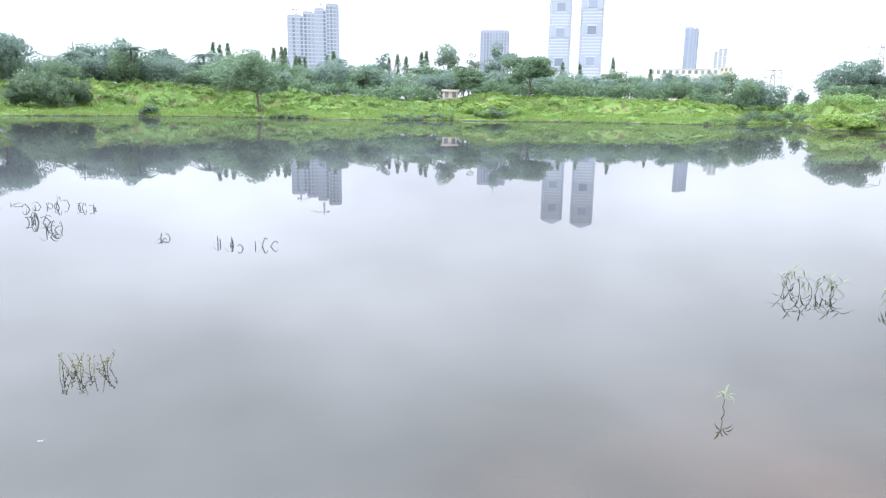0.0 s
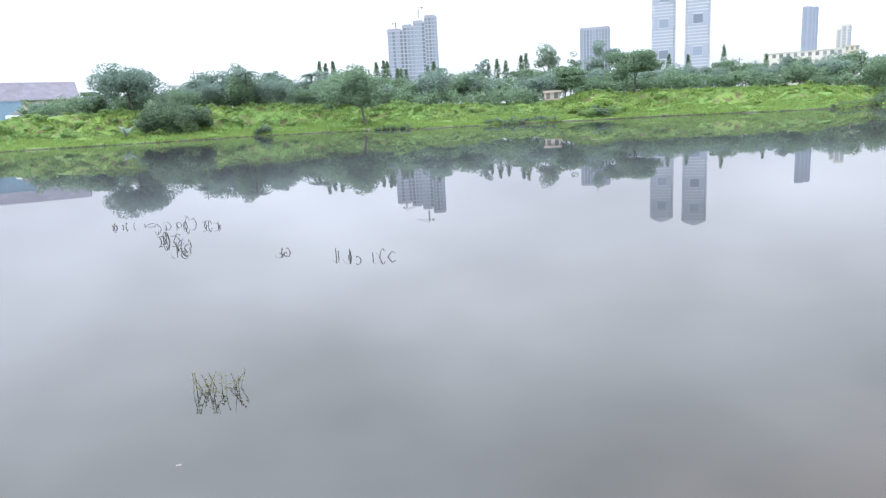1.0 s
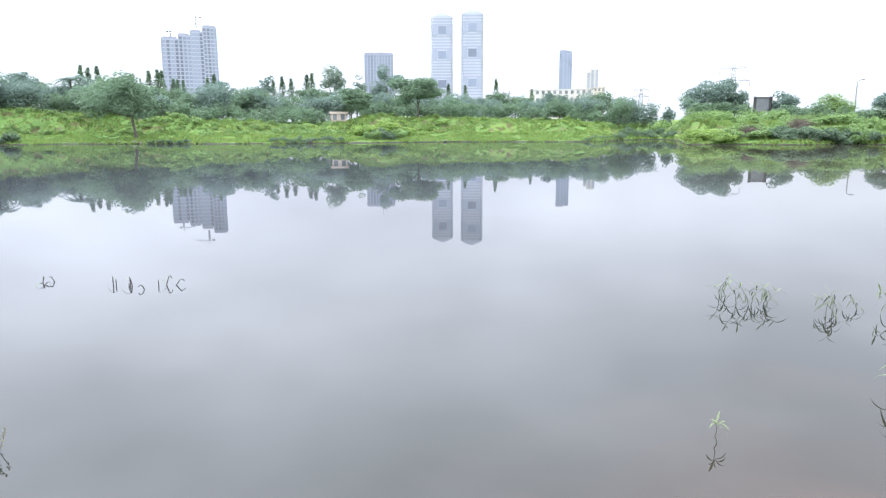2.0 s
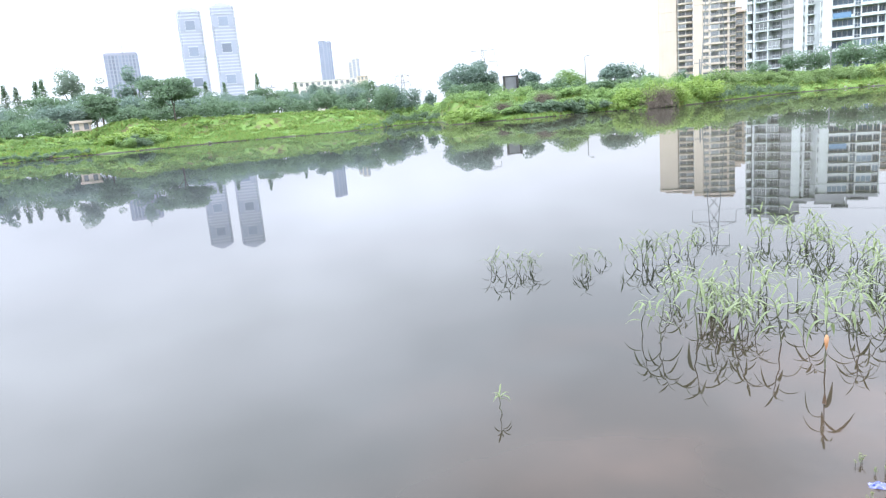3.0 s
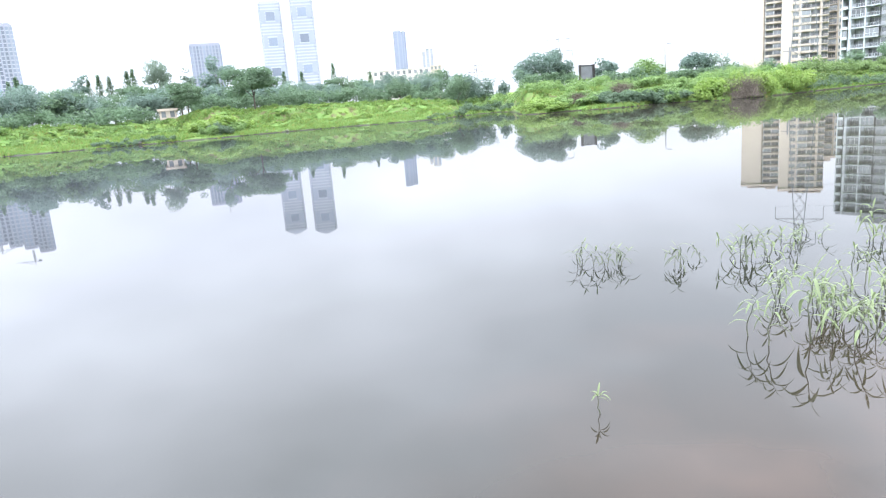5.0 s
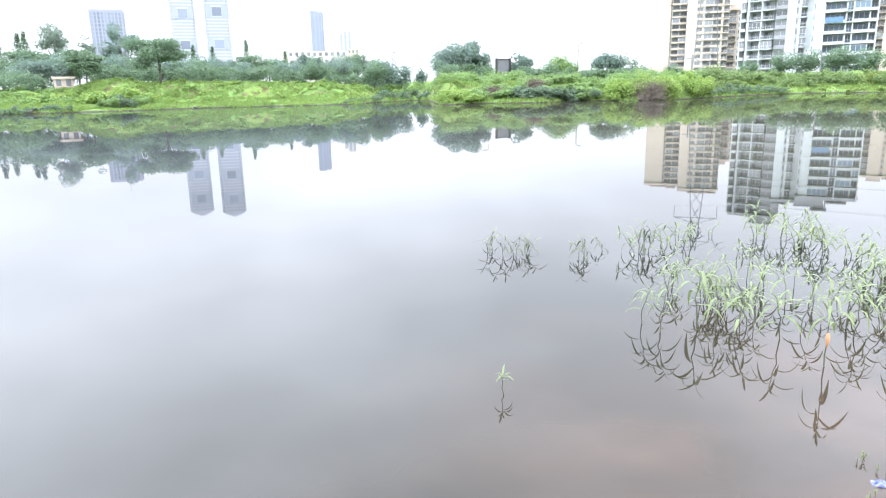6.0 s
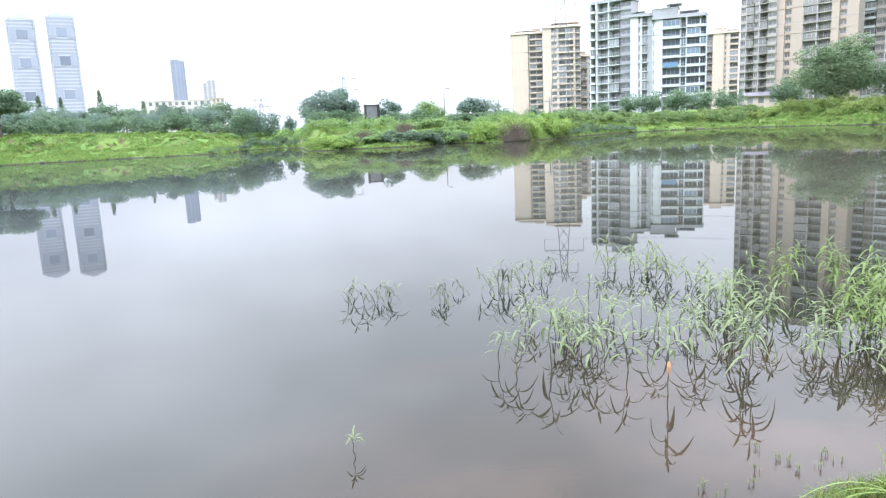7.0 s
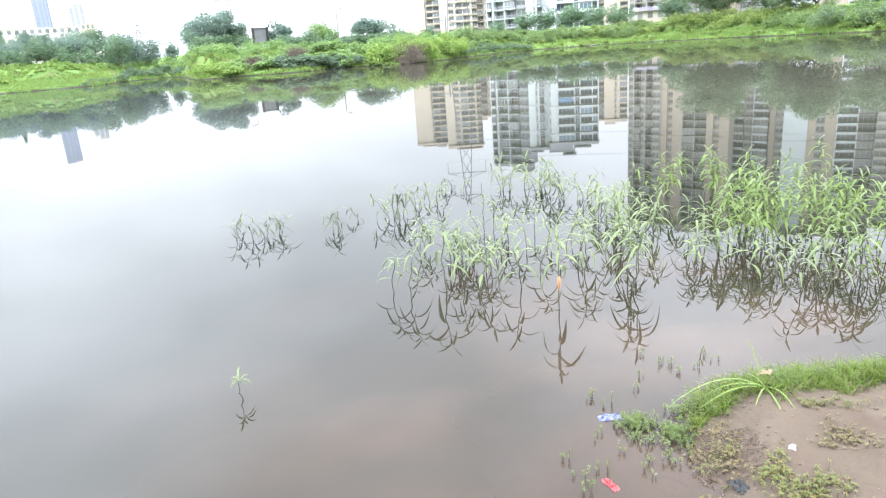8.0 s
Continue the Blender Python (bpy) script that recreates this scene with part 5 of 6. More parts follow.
def brush_heap(b, r, w, h, seed):
    """Tangle of dead brown twigs."""
    g = np.random.default_rng(seed)
    x, y = at(b, r)
    home = thing("dead_brush", x, y, ground_z(x, y) - 0.1, g.uniform(0, 360), "tangled dead brown brush overhanging the water", "brush", "dead brush heaps")
    for k in range(3):
        bm = bmesh.new()
        for _ in range(110):
            a, q = g.uniform(0, 6.28), math.sqrt(g.uniform(0, 1))
            p0 = Vector((math.cos(a) * q * w / 2, math.sin(a) * q * w / 2, g.uniform(-0.1, 0.2)))
            p1 = p0 * 0.6 + Vector((g.normal() * 0.35, g.normal() * 0.35, h * g.uniform(0.4, 0.9) * (1.1 - q * 0.5)))
            p2 = p1 + Vector((g.normal() * 0.5, g.normal() * 0.5, g.uniform(-0.5, 0.5) * h))
            tube_into(bm, [p0, p1, p2], [0.02, 0.015, 0.008], 4)
        tagged(part("tangle", bm, M_DRY, home), kind="stuff")


for i, (b, back, w, h) in enumerate(((44.9, 0.4, 2.8, 1.85), (45.7, 0.3, 3.1, 1.9), (33.0, 4, 2.1, 1.25), (36.4, 6, 2.4, 1.5))):
    brush_heap(b, float(np.interp(b, _sh[:, 0], _sh[:, 1])) + back, w, h, 80 + i)


def agave(b, r):
    """Rosette of long pale drooping leaves."""
    x, y = at(b, r)
    home = thing("banana_clump", x, y, ground_z(x, y), 0, "clump of long pale arching leaves on the bank", "plant")
    g = np.random.default_rng(5)
    for i in range(11):
        bm = bmesh.new()
        a, ln = i * 2.4, g.uniform(1.4, 2.1)
        prev = None
        for k in range(6):
            f = k / 5
            d, z = ln * f * 0.75, ln * (1.5 * f - 0.85 * f * f) + 0.1
            wd = 0.16 * math.sin(math.pi * (0.12 + 0.85 * f))
            c, s = math.cos(a), math.sin(a)
            pair = [bm.verts.new((c * d - s * wd, s * d + c * wd, z)), bm.verts.new((c * d, s * d, z - 0.04)), bm.verts.new((c * d + s * wd, s * d - c * wd, z))]
            if prev:
                bm.faces.new((prev[0], prev[1], pair[1], pair[0]))
                bm.faces.new((prev[1], prev[2], pair[2], pair[1]))
            prev = pair
        part("leaf", bm, M_TREE_PALE, home)


agave(-33.8, 91)


# ---- grass on the far banks ----
def bank_grass(seed):
    """Blades in their many thousands over the banks that face the water."""
    g = np.random.default_rng(seed)
    n = 240000
    b = g.uniform(-48, 92, n)
    back = g.uniform(-0.13, 1.0, n) * 18
    r = np.interp(b, _sh[:, 0], _sh[:, 1]) + back
    x, y = HOME[0] + r * np.sin(np.radians(b)), HOME[1] + r * np.cos(np.radians(b))
    z = ground_height(x, y)
    keep = (z > 0.015) & ((wave(x, y, 5.0, 21) + 0.8 * wave(x, y, 1.9, 22)) > -1.1)
    # none on the bare cuts of the bund's face
    wide = np.interp(b, _bk[:, 0], _bk[:, 1])
    keep &= ~((back > wide + 0.5) & (back < wide + 5.0) & (wave(x, y, 9.0, 24) > 0.8))
    x, y, z = x[keep], y[keep], z[keep]
    n = len(x)
    a = g.uniform(0, 6.28, n)
    h = g.uniform(0.1, 0.34, n) * (0.8 + 0.4 * wave(x, y, 8.0, 23))
    w = g.uniform(0.05, 0.12, n)
    lean = g.normal(size=(n, 2)) * 0.12
    p = np.stack([np.stack([x - np.cos(a) * w, y - np.sin(a) * w, z - 0.04], 1), np.stack([x + np.cos(a) * w, y + np.sin(a) * w, z - 0.04], 1), np.stack([x + lean[:, 0], y + lean[:, 1], z + np.maximum(h, 0.06)], 1)], 1).reshape(-1, 3)
    mesh = from_arrays("bank_grass", p, np.arange(n * 3).reshape(-1, 3), M_GRASS)
    return tagged(new("bank_grass", mesh), "bright green and yellowing grass over the far banks", "grass", kind="stuff")


bank_grass(31)


def shore_stones():
    """Pale broken stones along the far waterline."""
    g = np.random.default_rng(61)
    stone = bmesh.new()
    bmesh.ops.create_icosphere(stone, subdivisions=2, radius=1.0)
    for v in stone.verts:
        v.co *= 1 + 0.22 * math.sin(v.co.x * 5 + 1) * math.cos(v.co.y * 4) + g.uniform(-0.08, 0.08)
    data = bpy.data.meshes.new("stone")
    stone.to_mesh(data)
    stone.free()
    data.materials.append(plain("pale_rubble", (0.13, 0.12, 0.11), 0.9, 0.0, 0.35, 2.0, 0.03))
    for i in range(34):
        b = g.choice([g.uniform(5.5, 9.0), g.uniform(-4, 1), g.uniform(-17, -14), g.uniform(57, 68)])
        x, y = at(b, float(np.interp(b, _sh[:, 0], _sh[:, 1])) + g.uniform(0.0, 1.2))
        s = g.uniform(0.06, 0.2)
        ob = new("stone", data)
        ob.matrix_basis = pose(x, y, max(0.0, ground_z(x, y)) + s * 0.15, g.uniform(0, 40), g.uniform(0, 40), g.uniform(0, 360)) @ Matrix.Diagonal((s * 1.4, s, s * 0.6, 1))
        tagged(ob, "pale broken stone at the far waterline", "stone", "rubble on the far shore")


shore_stones()


# ---- plants standing in the pond ----
def leaf_mesh(name, length, width, droop, material, segments=6):
    """A narrow pointed leaf, folded along its midrib, arching out and down from the stem; points along +x."""
    bm = bmesh.new()
    prev = None
    for k in range(segments + 1):
        f = k / segments
        x = length * (f - 0.16 * droop * f * f)
        z = length * (0.52 * f - 0.8 * droop * f * f)
        w = width * 0.5 * max(0.03, math.sin(math.pi * (0.06 + 0.93 * f)) ** 0.8)
        row = [bm.verts.new((x, w, z + w * 0.35)), bm.verts.new((x, 0, z)), bm.verts.new((x, -w, z + w * 0.35))]
        if prev:
            bm.faces.new((prev[0], prev[1], row[1], row[0]))
            bm.faces.new((prev[1], prev[2], row[2], row[1]))
        prev = row
    mesh = bpy.data.meshes.new(name)
    bm.to_mesh(mesh)
    bm.free()
    mesh.materials.append(material)
    mesh.polygons.foreach_set("use_smooth", [True] * len(mesh.polygons))
    return mesh


LEAVES = [leaf_mesh("leaf", 0.148, 0.0165, 1.05, M_REED), leaf_mesh("leaf", 0.165, 0.017, 1.25, M_REED), leaf_mesh("leaf", 0.13, 0.016, 0.9, M_REED), leaf_mesh("leaf", 0.155, 0.0155, 1.45, M_REED)]
M_REED_DULL = foliage("dull_knotweed_leaf", (0.04, 0.052, 0.03), (0.085, 0.1, 0.058), 0.3, 0.5)
DULL = [leaf_mesh("leaf", 0.15, 0.017, 1.1, M_REED_DULL), leaf_mesh("leaf", 0.17, 0.018, 1.35, M_REED_DULL), leaf_mesh("leaf", 0.13, 0.016, 0.9, M_REED_DULL), leaf_mesh("leaf", 0.16, 0.017, 1.5, M_REED_DULL)]
TIP = leaf_mesh("leaf", 0.10, 0.014, 0.4, M_REED)


GREEN = [leaf_mesh("leaf", 0.14, 0.0175, 1.0, M_REED_GREEN), leaf_mesh("leaf", 0.155, 0.018, 1.2, M_REED_GREEN), leaf_mesh("leaf", 0.12, 0.017, 0.9, M_REED_GREEN), leaf_mesh("leaf", 0.145, 0.0165, 1.4, M_REED_GREEN)]


def make_knotweed(height, count, seed, label, lean=0.1, name="knotweed", depth=0.6, start=0.22, foliage_set=LEAVES, large=1.0):
    """An upright jointed stem out of the water with alternate drooping leaves, gathered towards the top."""
    g = np.random.default_rng(seed)
    home = thing(name, 0, 0, 0, 0, label, "water plant", "knotweed in the shallows")
    la = g.uniform(0, 6.28)
    bend = lambda f: Vector((math.cos(la) * lean * height * f * f, math.sin(la) * lean * height * f * f, height * f))
    pts = [bend(f) + Vector((g.normal() * 0.004, g.normal() * 0.004, 0)) for f in np.linspace(0, 1, 7)]
    bm = tubes(([(pts[0].x, pts[0].y, -depth), *pts], [0.0042] * 2 + [0.004, 0.0037, 0.0033, 0.0028, 0.0023, 0.0016]), sides=5)
    part("stem", bm, M_STEM, home, smooth=True)
    for i in range(count):
        f = start + (0.98 - start) * (i / max(1, count - 1)) ** 0.6
        q = bend(f)
        az = i * 137 + g.uniform(-25, 25)
        tilt = g.uniform(-18, 22) - 6 * f
        s = large * g.uniform(0.75, 1.2) * (1.0 if f < 0.9 else 0.8)
        part("leaf", foliage_set[int(g.integers(0, 4))], None, home, m=pose(q.x, q.y, q.z, 0, tilt, az) @ Matrix.Diagonal((s, s, s, 1)))
    for i in range(2):
        q = bend(1.0)
        part("leaf", TIP, None, home, m=pose(q.x, q.y, q.z - 0.004, 0, -35 + 20 * i, 180 * i + 40))
    return home


K_MID = [make_knotweed(h, n, 100 + i, "slender green knotweed with drooping lance leaves in water", ln, start=0.42) for i, (h, n, ln) in enumerate(((0.30, 8, 0.2), (0.34, 9, 0.3), (0.27, 7, 0.45), (0.38, 10, 0.2), (0.32, 8, 0.38)))]
K_TALL = [make_knotweed(h, n, 140 + i, "tall bright green knotweed in a dense stand", ln, start=0.25, foliage_set=GREEN) for i, (h, n, ln) in enumerate(((0.44, 16, 0.2), (0.50, 17, 0.3), (0.40, 15, 0.2), (0.46, 16, 0.4)))]
K_LOW = [make_knotweed(h, n, 180 + i, "low leafy knotweed arching over open water", ln, start=0.08) for i, (h, n, ln) in enumerate(((0.22, 8, 0.5), (0.26, 9, 0.35), (0.20, 7, 0.7)))]
K_DULL = [make_knotweed(h, n, 190 + i, "sparse dull knotweed curling over open water", ln, start=0.2, foliage_set=DULL) for i, (h, n, ln) in enumerate(((0.21, 7, 0.6), (0.24, 8, 0.4), (0.19, 6, 0.8)))]
K_FRONT = [make_knotweed(h, n, 150 + i, "slender knotweed with long drooping leaves over open water", ln, start=0.4, large=1.2) for i, (h, n, ln) in enumerate(((0.32, 9, 0.2), (0.36, 10, 0.3), (0.29, 8, 0.35)))]
HEIGHT = {t.name: h for t, h in zip(K_FRONT + K_DULL + K_LOW + K_MID + K_TALL, (0.32, 0.36, 0.29, 0.21, 0.24, 0.19, 0.22, 0.26, 0.20, 0.30, 0.34, 0.27, 0.38, 0.32, 0.44, 0.50, 0.40, 0.46))}


def stand(kinds, spots, seed, rise=0.91):
    """Plants scattered round spots on the water; spots: x, y, height, count, spread."""
    g = np.random.default_rng(seed)
    i = 0
    for x, y, h, n, spread in spots:
        for _ in range(n):
            px, py = x + g.normal() * spread, y + g.normal() * spread
            t = kinds[i % len(kinds)]
            s = rise * h * g.uniform(0.82, 1.1) / HEIGHT[t.name]
            w = 0.45 + 0.55 * s
            stock.put(t, pose(px, py, max(0.0, ground_z(px, py) - 0.01), g.normal() * 6, g.normal() * 6, g.uniform(0, 360)) @ Matrix.Diagonal((w, w, s, 1)))
            i += 1


# loose outliers
stand(K_DULL, [(3.24, 5.72, 0.2, 2, 0.05), (3.34, 5.65, 0.17, 1, 0.03), (3.16, 5.82, 0.18, 1, 0.03), (3.32, 6.3, 0.17, 1, 0.03), (3.1, 5.95, 0.13, 1, 0.03), (3.42, 5.82, 0.17, 1, 0.03)], 1)
stand(K_DULL, [(3.66, 5.3, 0.18, 2, 0.03), (3.74, 5.36, 0.14, 1, 0.02), (4.05, 5.48, 0.14, 1, 0.02)], 2)
stand(K_LOW[:2] + K_DULL[:1], [(4.31, 5.19, 0.26, 6, 0.06), (4.88, 5.25, 0.21, 4, 0.07), (5.45, 5.44, 0.15, 3, 0.1)], 3)
# the farther edge of the clump
stand(K_LOW, [(5.72, 5.0, 0.25, 4, 0.1), (5.95, 4.87, 0.27, 4, 0.1), (6.0, 4.68, 0.23, 3, 0.1), (5.74, 4.4, 0.27, 4, 0.08), (5.7, 4.17, 0.24, 4, 0.1), (5.71, 3.99, 0.22, 3, 0.1)], 4)
stand(K_LOW + K_MID[:1], [(5.39, 3.6, 0.26, 5, 0.12), (5.42, 3.39, 0.28, 5, 0.12), (4.96, 3.47, 0.24, 4, 0.1), (4.85, 3.1, 0.28, 4, 0.1)], 5)
# the leafy clump
stand(K_MID + K_LOW, [(3.57, 4.06, 0.28, 4, 0.1), (3.6, 3.88, 0.26, 4, 0.1), (4.32, 4.25, 0.26, 3, 0.12), (3.64, 3.67, 0.24, 4, 0.1), (3.6, 3.48, 0.25, 4, 0.1), (3.38, 3.38, 0.27, 2, 0.06), (4.0, 3.75, 0.26, 4, 0.16), (4.4, 3.5, 0.25, 4, 0.16), (4.1, 3.3, 0.25, 3, 0.14), (4.3, 3.0, 0.24, 3, 0.16)], 6)
# the front row with long mirror images
stand(K_FRONT, [(2.85, 3.58, 0.28, 1, 0.01), (2.87, 3.75, 0.24, 1, 0.01), (3.08, 3.49, 0.42, 1, 0.01), (3.21, 3.44, 0.3, 1, 0.02), (3.17, 3.27, 0.31, 1, 0.01), (3.39, 3.11, 0.34, 1, 0.01)], 7, 1.02)
stand(K_FRONT, [(3.72, 2.52, 0.41, 1, 0.02), (3.68, 3.08, 0.26, 1, 0.06), (3.84, 2.91, 0.28, 2, 0.06), (3.88, 2.72, 0.33, 1, 0.05), (3.9, 2.66, 0.44, 1, 0.01)], 8, 1.02)
stand(K_FRONT + K_MID[:2], [(4.76, 2.87, 0.36, 3, 0.13), (4.75, 2.64, 0.33, 3, 0.13), (4.67, 2.44, 0.3, 3, 0.13), (4.33, 2.33, 0.24, 3, 0.1), (4.42, 2.09, 0.24, 2, 0.1), (4.09, 2.53, 0.22, 2, 0.1), (4.5, 2.9, 0.27, 3, 0.15)], 9)
# the tall dense stand beside the bank
stand(K_TALL, [(5.85, 3.28, 0.41, 4, 0.16), (6.02, 2.87, 0.41, 4, 0.16), (5.36, 2.44, 0.43, 4, 0.14), (5.31, 2.26, 0.43, 3, 0.12), (5.03, 2.05, 0.43, 4, 0.12), (4.57, 2.06, 0.34, 3, 0.1), (5.27, 2.01, 0.4, 4, 0.12)], 10, 1.0)
stand(K_TALL, [(5.31, 1.75, 0.42, 4, 0.14), (5.24, 1.56, 0.42, 4, 0.14), (5.6, 1.9, 0.43, 4, 0.16), (5.9, 2.2, 0.43, 3, 0.2), (6.5, 2.6, 0.43, 3, 0.2), (6.3, 3.3, 0.4, 4, 0.2), (4.9, 1.8, 0.36, 4, 0.12), (4.82, 2.2, 0.4, 5, 0.09), (4.95, 2.3, 0.42, 5, 0.09), (5.2, 1.6, 0.42, 4, 0.12)], 11, 1.0)
stand(K_MID + K_TALL[:2], [(4.21, 1.76, 0.29, 2, 0.06), (4.39, 1.61, 0.31, 3, 0.07), (4.37, 1.45, 0.32, 3, 0.07), (4.17, 1.5, 0.25, 2, 0.08), (4.7, 1.6, 0.34, 2, 0.1)], 12)

withered = make_knotweed(0.42, 9, 171, "leggy knotweed with one withered orange leaf", 0.08, start=0.55, large=1.25)
withered.matrix_basis = pose(3.2, 2.71, 0)
part("withered_leaf", leaf_mesh("withered_leaf", 0.085, 0.022, 1.5, M_YELLOWLEAF), None, withered, "withered orange leaf", m=pose(0.004, 0, 0.2, 0, 25, 210))

single = make_knotweed(0.115, 1, 160, "single small pale knotweed seedling in open water", 0.12, depth=0.5, start=0.85)
for a in (10, 105, 200, 290):
    part("leaf", LEAVES[2], None, single, m=pose(0.004, 0, 0.108, 0, -12, a) @ Matrix.Diagonal((0.8, 1.0, 0.8, 1)))
single.matrix_basis = pose(1.49, 3.35, 0.0) @ Matrix.Diagonal((0.72, 0.72, 0.85, 1))

def bent_stems(label, x, y, seed, n, spread, height, loop, name="bent_reed"):
    """Thin dark stems that rise and bend back to the water."""
    g = np.random.default_rng(seed)
    home = thing(name, x, y, 0, 0, label, "water plant", "bent stems in open water")
    for _ in range(n):
        cx, cy = g.normal() * spread * 0.8, g.normal() * spread * 0.8
        a, h, w = g.uniform(0, 6.28), 0.42 * height * g.uniform(0.4, 1.1), 0.7 * loop * g.uniform(0.3, 1.0)
        pts = [(cx, cy, -0.5), (cx, cy, 0)]
        for f in (0.25, 0.5, 0.75, 1.0):
            z = h * math.sin(math.pi * min(1, f * g.uniform(0.55, 0.95)))
            pts.append((cx + math.cos(a) * w * f, cy + math.sin(a) * w * f, z))
        part("stem", tubes((pts, [0.0062, 0.0062, 0.0058, 0.005, 0.0045, 0.0038]), sides=4), M_DRYSTEM, home)
        if g.uniform() < 0.3:
            part("leaf", LEAVES[3], None, home, m=pose(*pts[-2], 0, g.uniform(-30, 40), g.uniform(0, 360)) @ Matrix.Diagonal((0.7, 0.9, 0.7, 1)))
    return home


bent_stems("thin dark stems looping over into open water", -2.1, 7.42, 1, 4, 0.07, 0.2, 0.2)
bent_stems("short bent stems in open water", -2.45, 7.5, 2, 3, 0.045, 0.2, 0.07)
bent_stems("short bent stems in open water", -2.62, 7.6, 3, 2, 0.02, 0.19, 0.04)
bent_stems("few thin stems in open water", -3.28, 7.73, 4, 4, 0.07, 0.14, 0.1)
bent_stems("tangle of thin dark stems in open water", -5.41, 8.87, 5, 9, 0.13, 0.3, 0.2)
bent_stems("tangle of thin dark stems in open water", -4.95, 8.25, 6, 6, 0.1, 0.26, 0.18)
bent_stems("tangle of thin dark stems in open water", -6.05, 10.05, 11, 9, 0.17, 0.3, 0.25)
bent_stems("bent dark stem tips in open water", -4.65, 7.8, 12, 3, 0.05, 0.12, 0.15)
bent_stems("few thin stems in open water", -7.0, 10.1, 7, 5, 0.1, 0.24, 0.1)
bent_stems("few thin stems in open water", -6.69, 10.18, 8, 3, 0.08, 0.14, 0.26)
bent_stems("few thin stems in open water", -5.45, 10.0, 9, 3, 0.08, 0.2, 0.1)
bent_stems("few thin stems in open water", -5.2, 10.0, 10, 4, 0.08, 0.18, 0.14)

M_FINE = foliage("fine_pale_shoots", (0.1, 0.1, 0.05), (0.19, 0.18, 0.1))


def fine_tuft(x, y):
    """Patch of thin pale leafy shoots in the water."""
    g = np.random.default_rng(9)
    home = thing("water_weed_tuft", x, y, 0, 0, "tuft of thin pale leafy shoots in the water", "water plant")
    centres = []
    for i in range(20):
        px, py = g.uniform(-0.14, 0.14), g.normal() * 0.06
        h = g.uniform(0.03, 0.13)
        lx, ly = g.normal() * 0.03, g.normal() * 0.03
        part("shoot", tubes(([(px, py, -0.4), (px, py, 0), (px + lx, py + ly, h)], [0.0022, 0.0022, 0.0012]), sides=4), M_STEM, home)
        centres += [(px + lx * f, py + ly * f, h * f) for f in np.linspace(0.25, 1, 5)]
    p, f = leaf_quads(np.array(centres), np.full(len(centres), 0.012), len(centres) * 2, 0.0085, g)
    p[:, 2] = np.maximum(p[:, 2], 0.002)
    tagged(part("foliage", from_arrays("foliage", p, f), M_FINE, home), kind="stuff")


fine_tuft(-2.13, 3.74)

# ---- the near bank: grass, creeping weeds, litter ----
M_NEARGRASS = foliage("lush_near_grass", (0.045, 0.085, 0.011), (0.128, 0.178, 0.03), hue=(0.16, 0.15, 0.05))


def blades(spots, g, length, width):
    """Curved tapering grass blades at spots; vertices and faces."""
    verts, faces = [], []
    for x, y, z in spots:
        a, ln, w = g.uniform(0, 6.28), length * g.uniform(0.3, 1.35), width * g.uniform(0.7, 1.2)
        c, s, arch = math.cos(a), math.sin(a), g.uniform(0.5, 1.5)
        k0 = len(verts)
        for k in range(5):
            f = k / 4
            d, h, q = ln * 0.55 * arch * f * f + ln * 0.1 * f, ln * (f - 0.45 * arch * f * f), w * (1 - f) ** 0.7 + 0.0003
            verts += [(x + c * d - s * q, y + s * d + c * q, z + h - 0.005), (x + c * d + s * q, y + s * d - c * q, z + h - 0.005)]
        for k in range(4):
            i = k0 + 2 * k
            faces.append((i, i + 1, i + 3, i + 2))
    return verts, faces


FRINGE = ((-1.0, 6.0), (0.3, 4.6), (0.8, 3.4), (1.05, 2.99), (1.246, 2.86), (1.344, 2.77), (1.44, 2.73), (1.51, 2.62), (1.57, 2.47), (1.637, 2.49), (1.75, 2.52))  # y, where the grass starts in x


def near_grass():
    """Low dense grass between the mud and the waterline."""
    g = np.random.default_rng(41)
    fy, fx = np.array(FRINGE).T
    spots = []
    while len(spots) < 11500:
        x, y = 2.4 + 3.4 * g.uniform() ** 1.7, g.uniform(-0.6, 1.75)
        if y > np.interp(x, _ne[:, 0], _ne[:, 1]) + 0.04 or x < np.interp(y, fy, fx) + 0.05 * math.sin(y * 31) + 0.03 * g.normal():
            continue
        if math.sin(x * 9 + y * 4) * 0.5 + math.sin(x * 23 - y * 17) * 0.3 + g.uniform(-0.7, 0.7) < -0.55:
            continue
        spots.append((x, y, max(0.0, ground_z(x, y))))
    v, f = blades(spots, g, 0.082, 0.0022)
    tagged(new("shore_grass", from_arrays("shore_grass", v, f, M_NEARGRASS)), "lush short green grass along the muddy waterline", "grass", kind="stuff")


near_grass()
M_LONGBLADE = foliage("long_pale_blade", (0.1, 0.165, 0.03), (0.19, 0.26, 0.075), 0.35)
M_STRAW = plain("dead_pale_leaf", (0.13, 0.09, 0.055), 0.8, 0.0, 0.3, 30.0, 0.001)


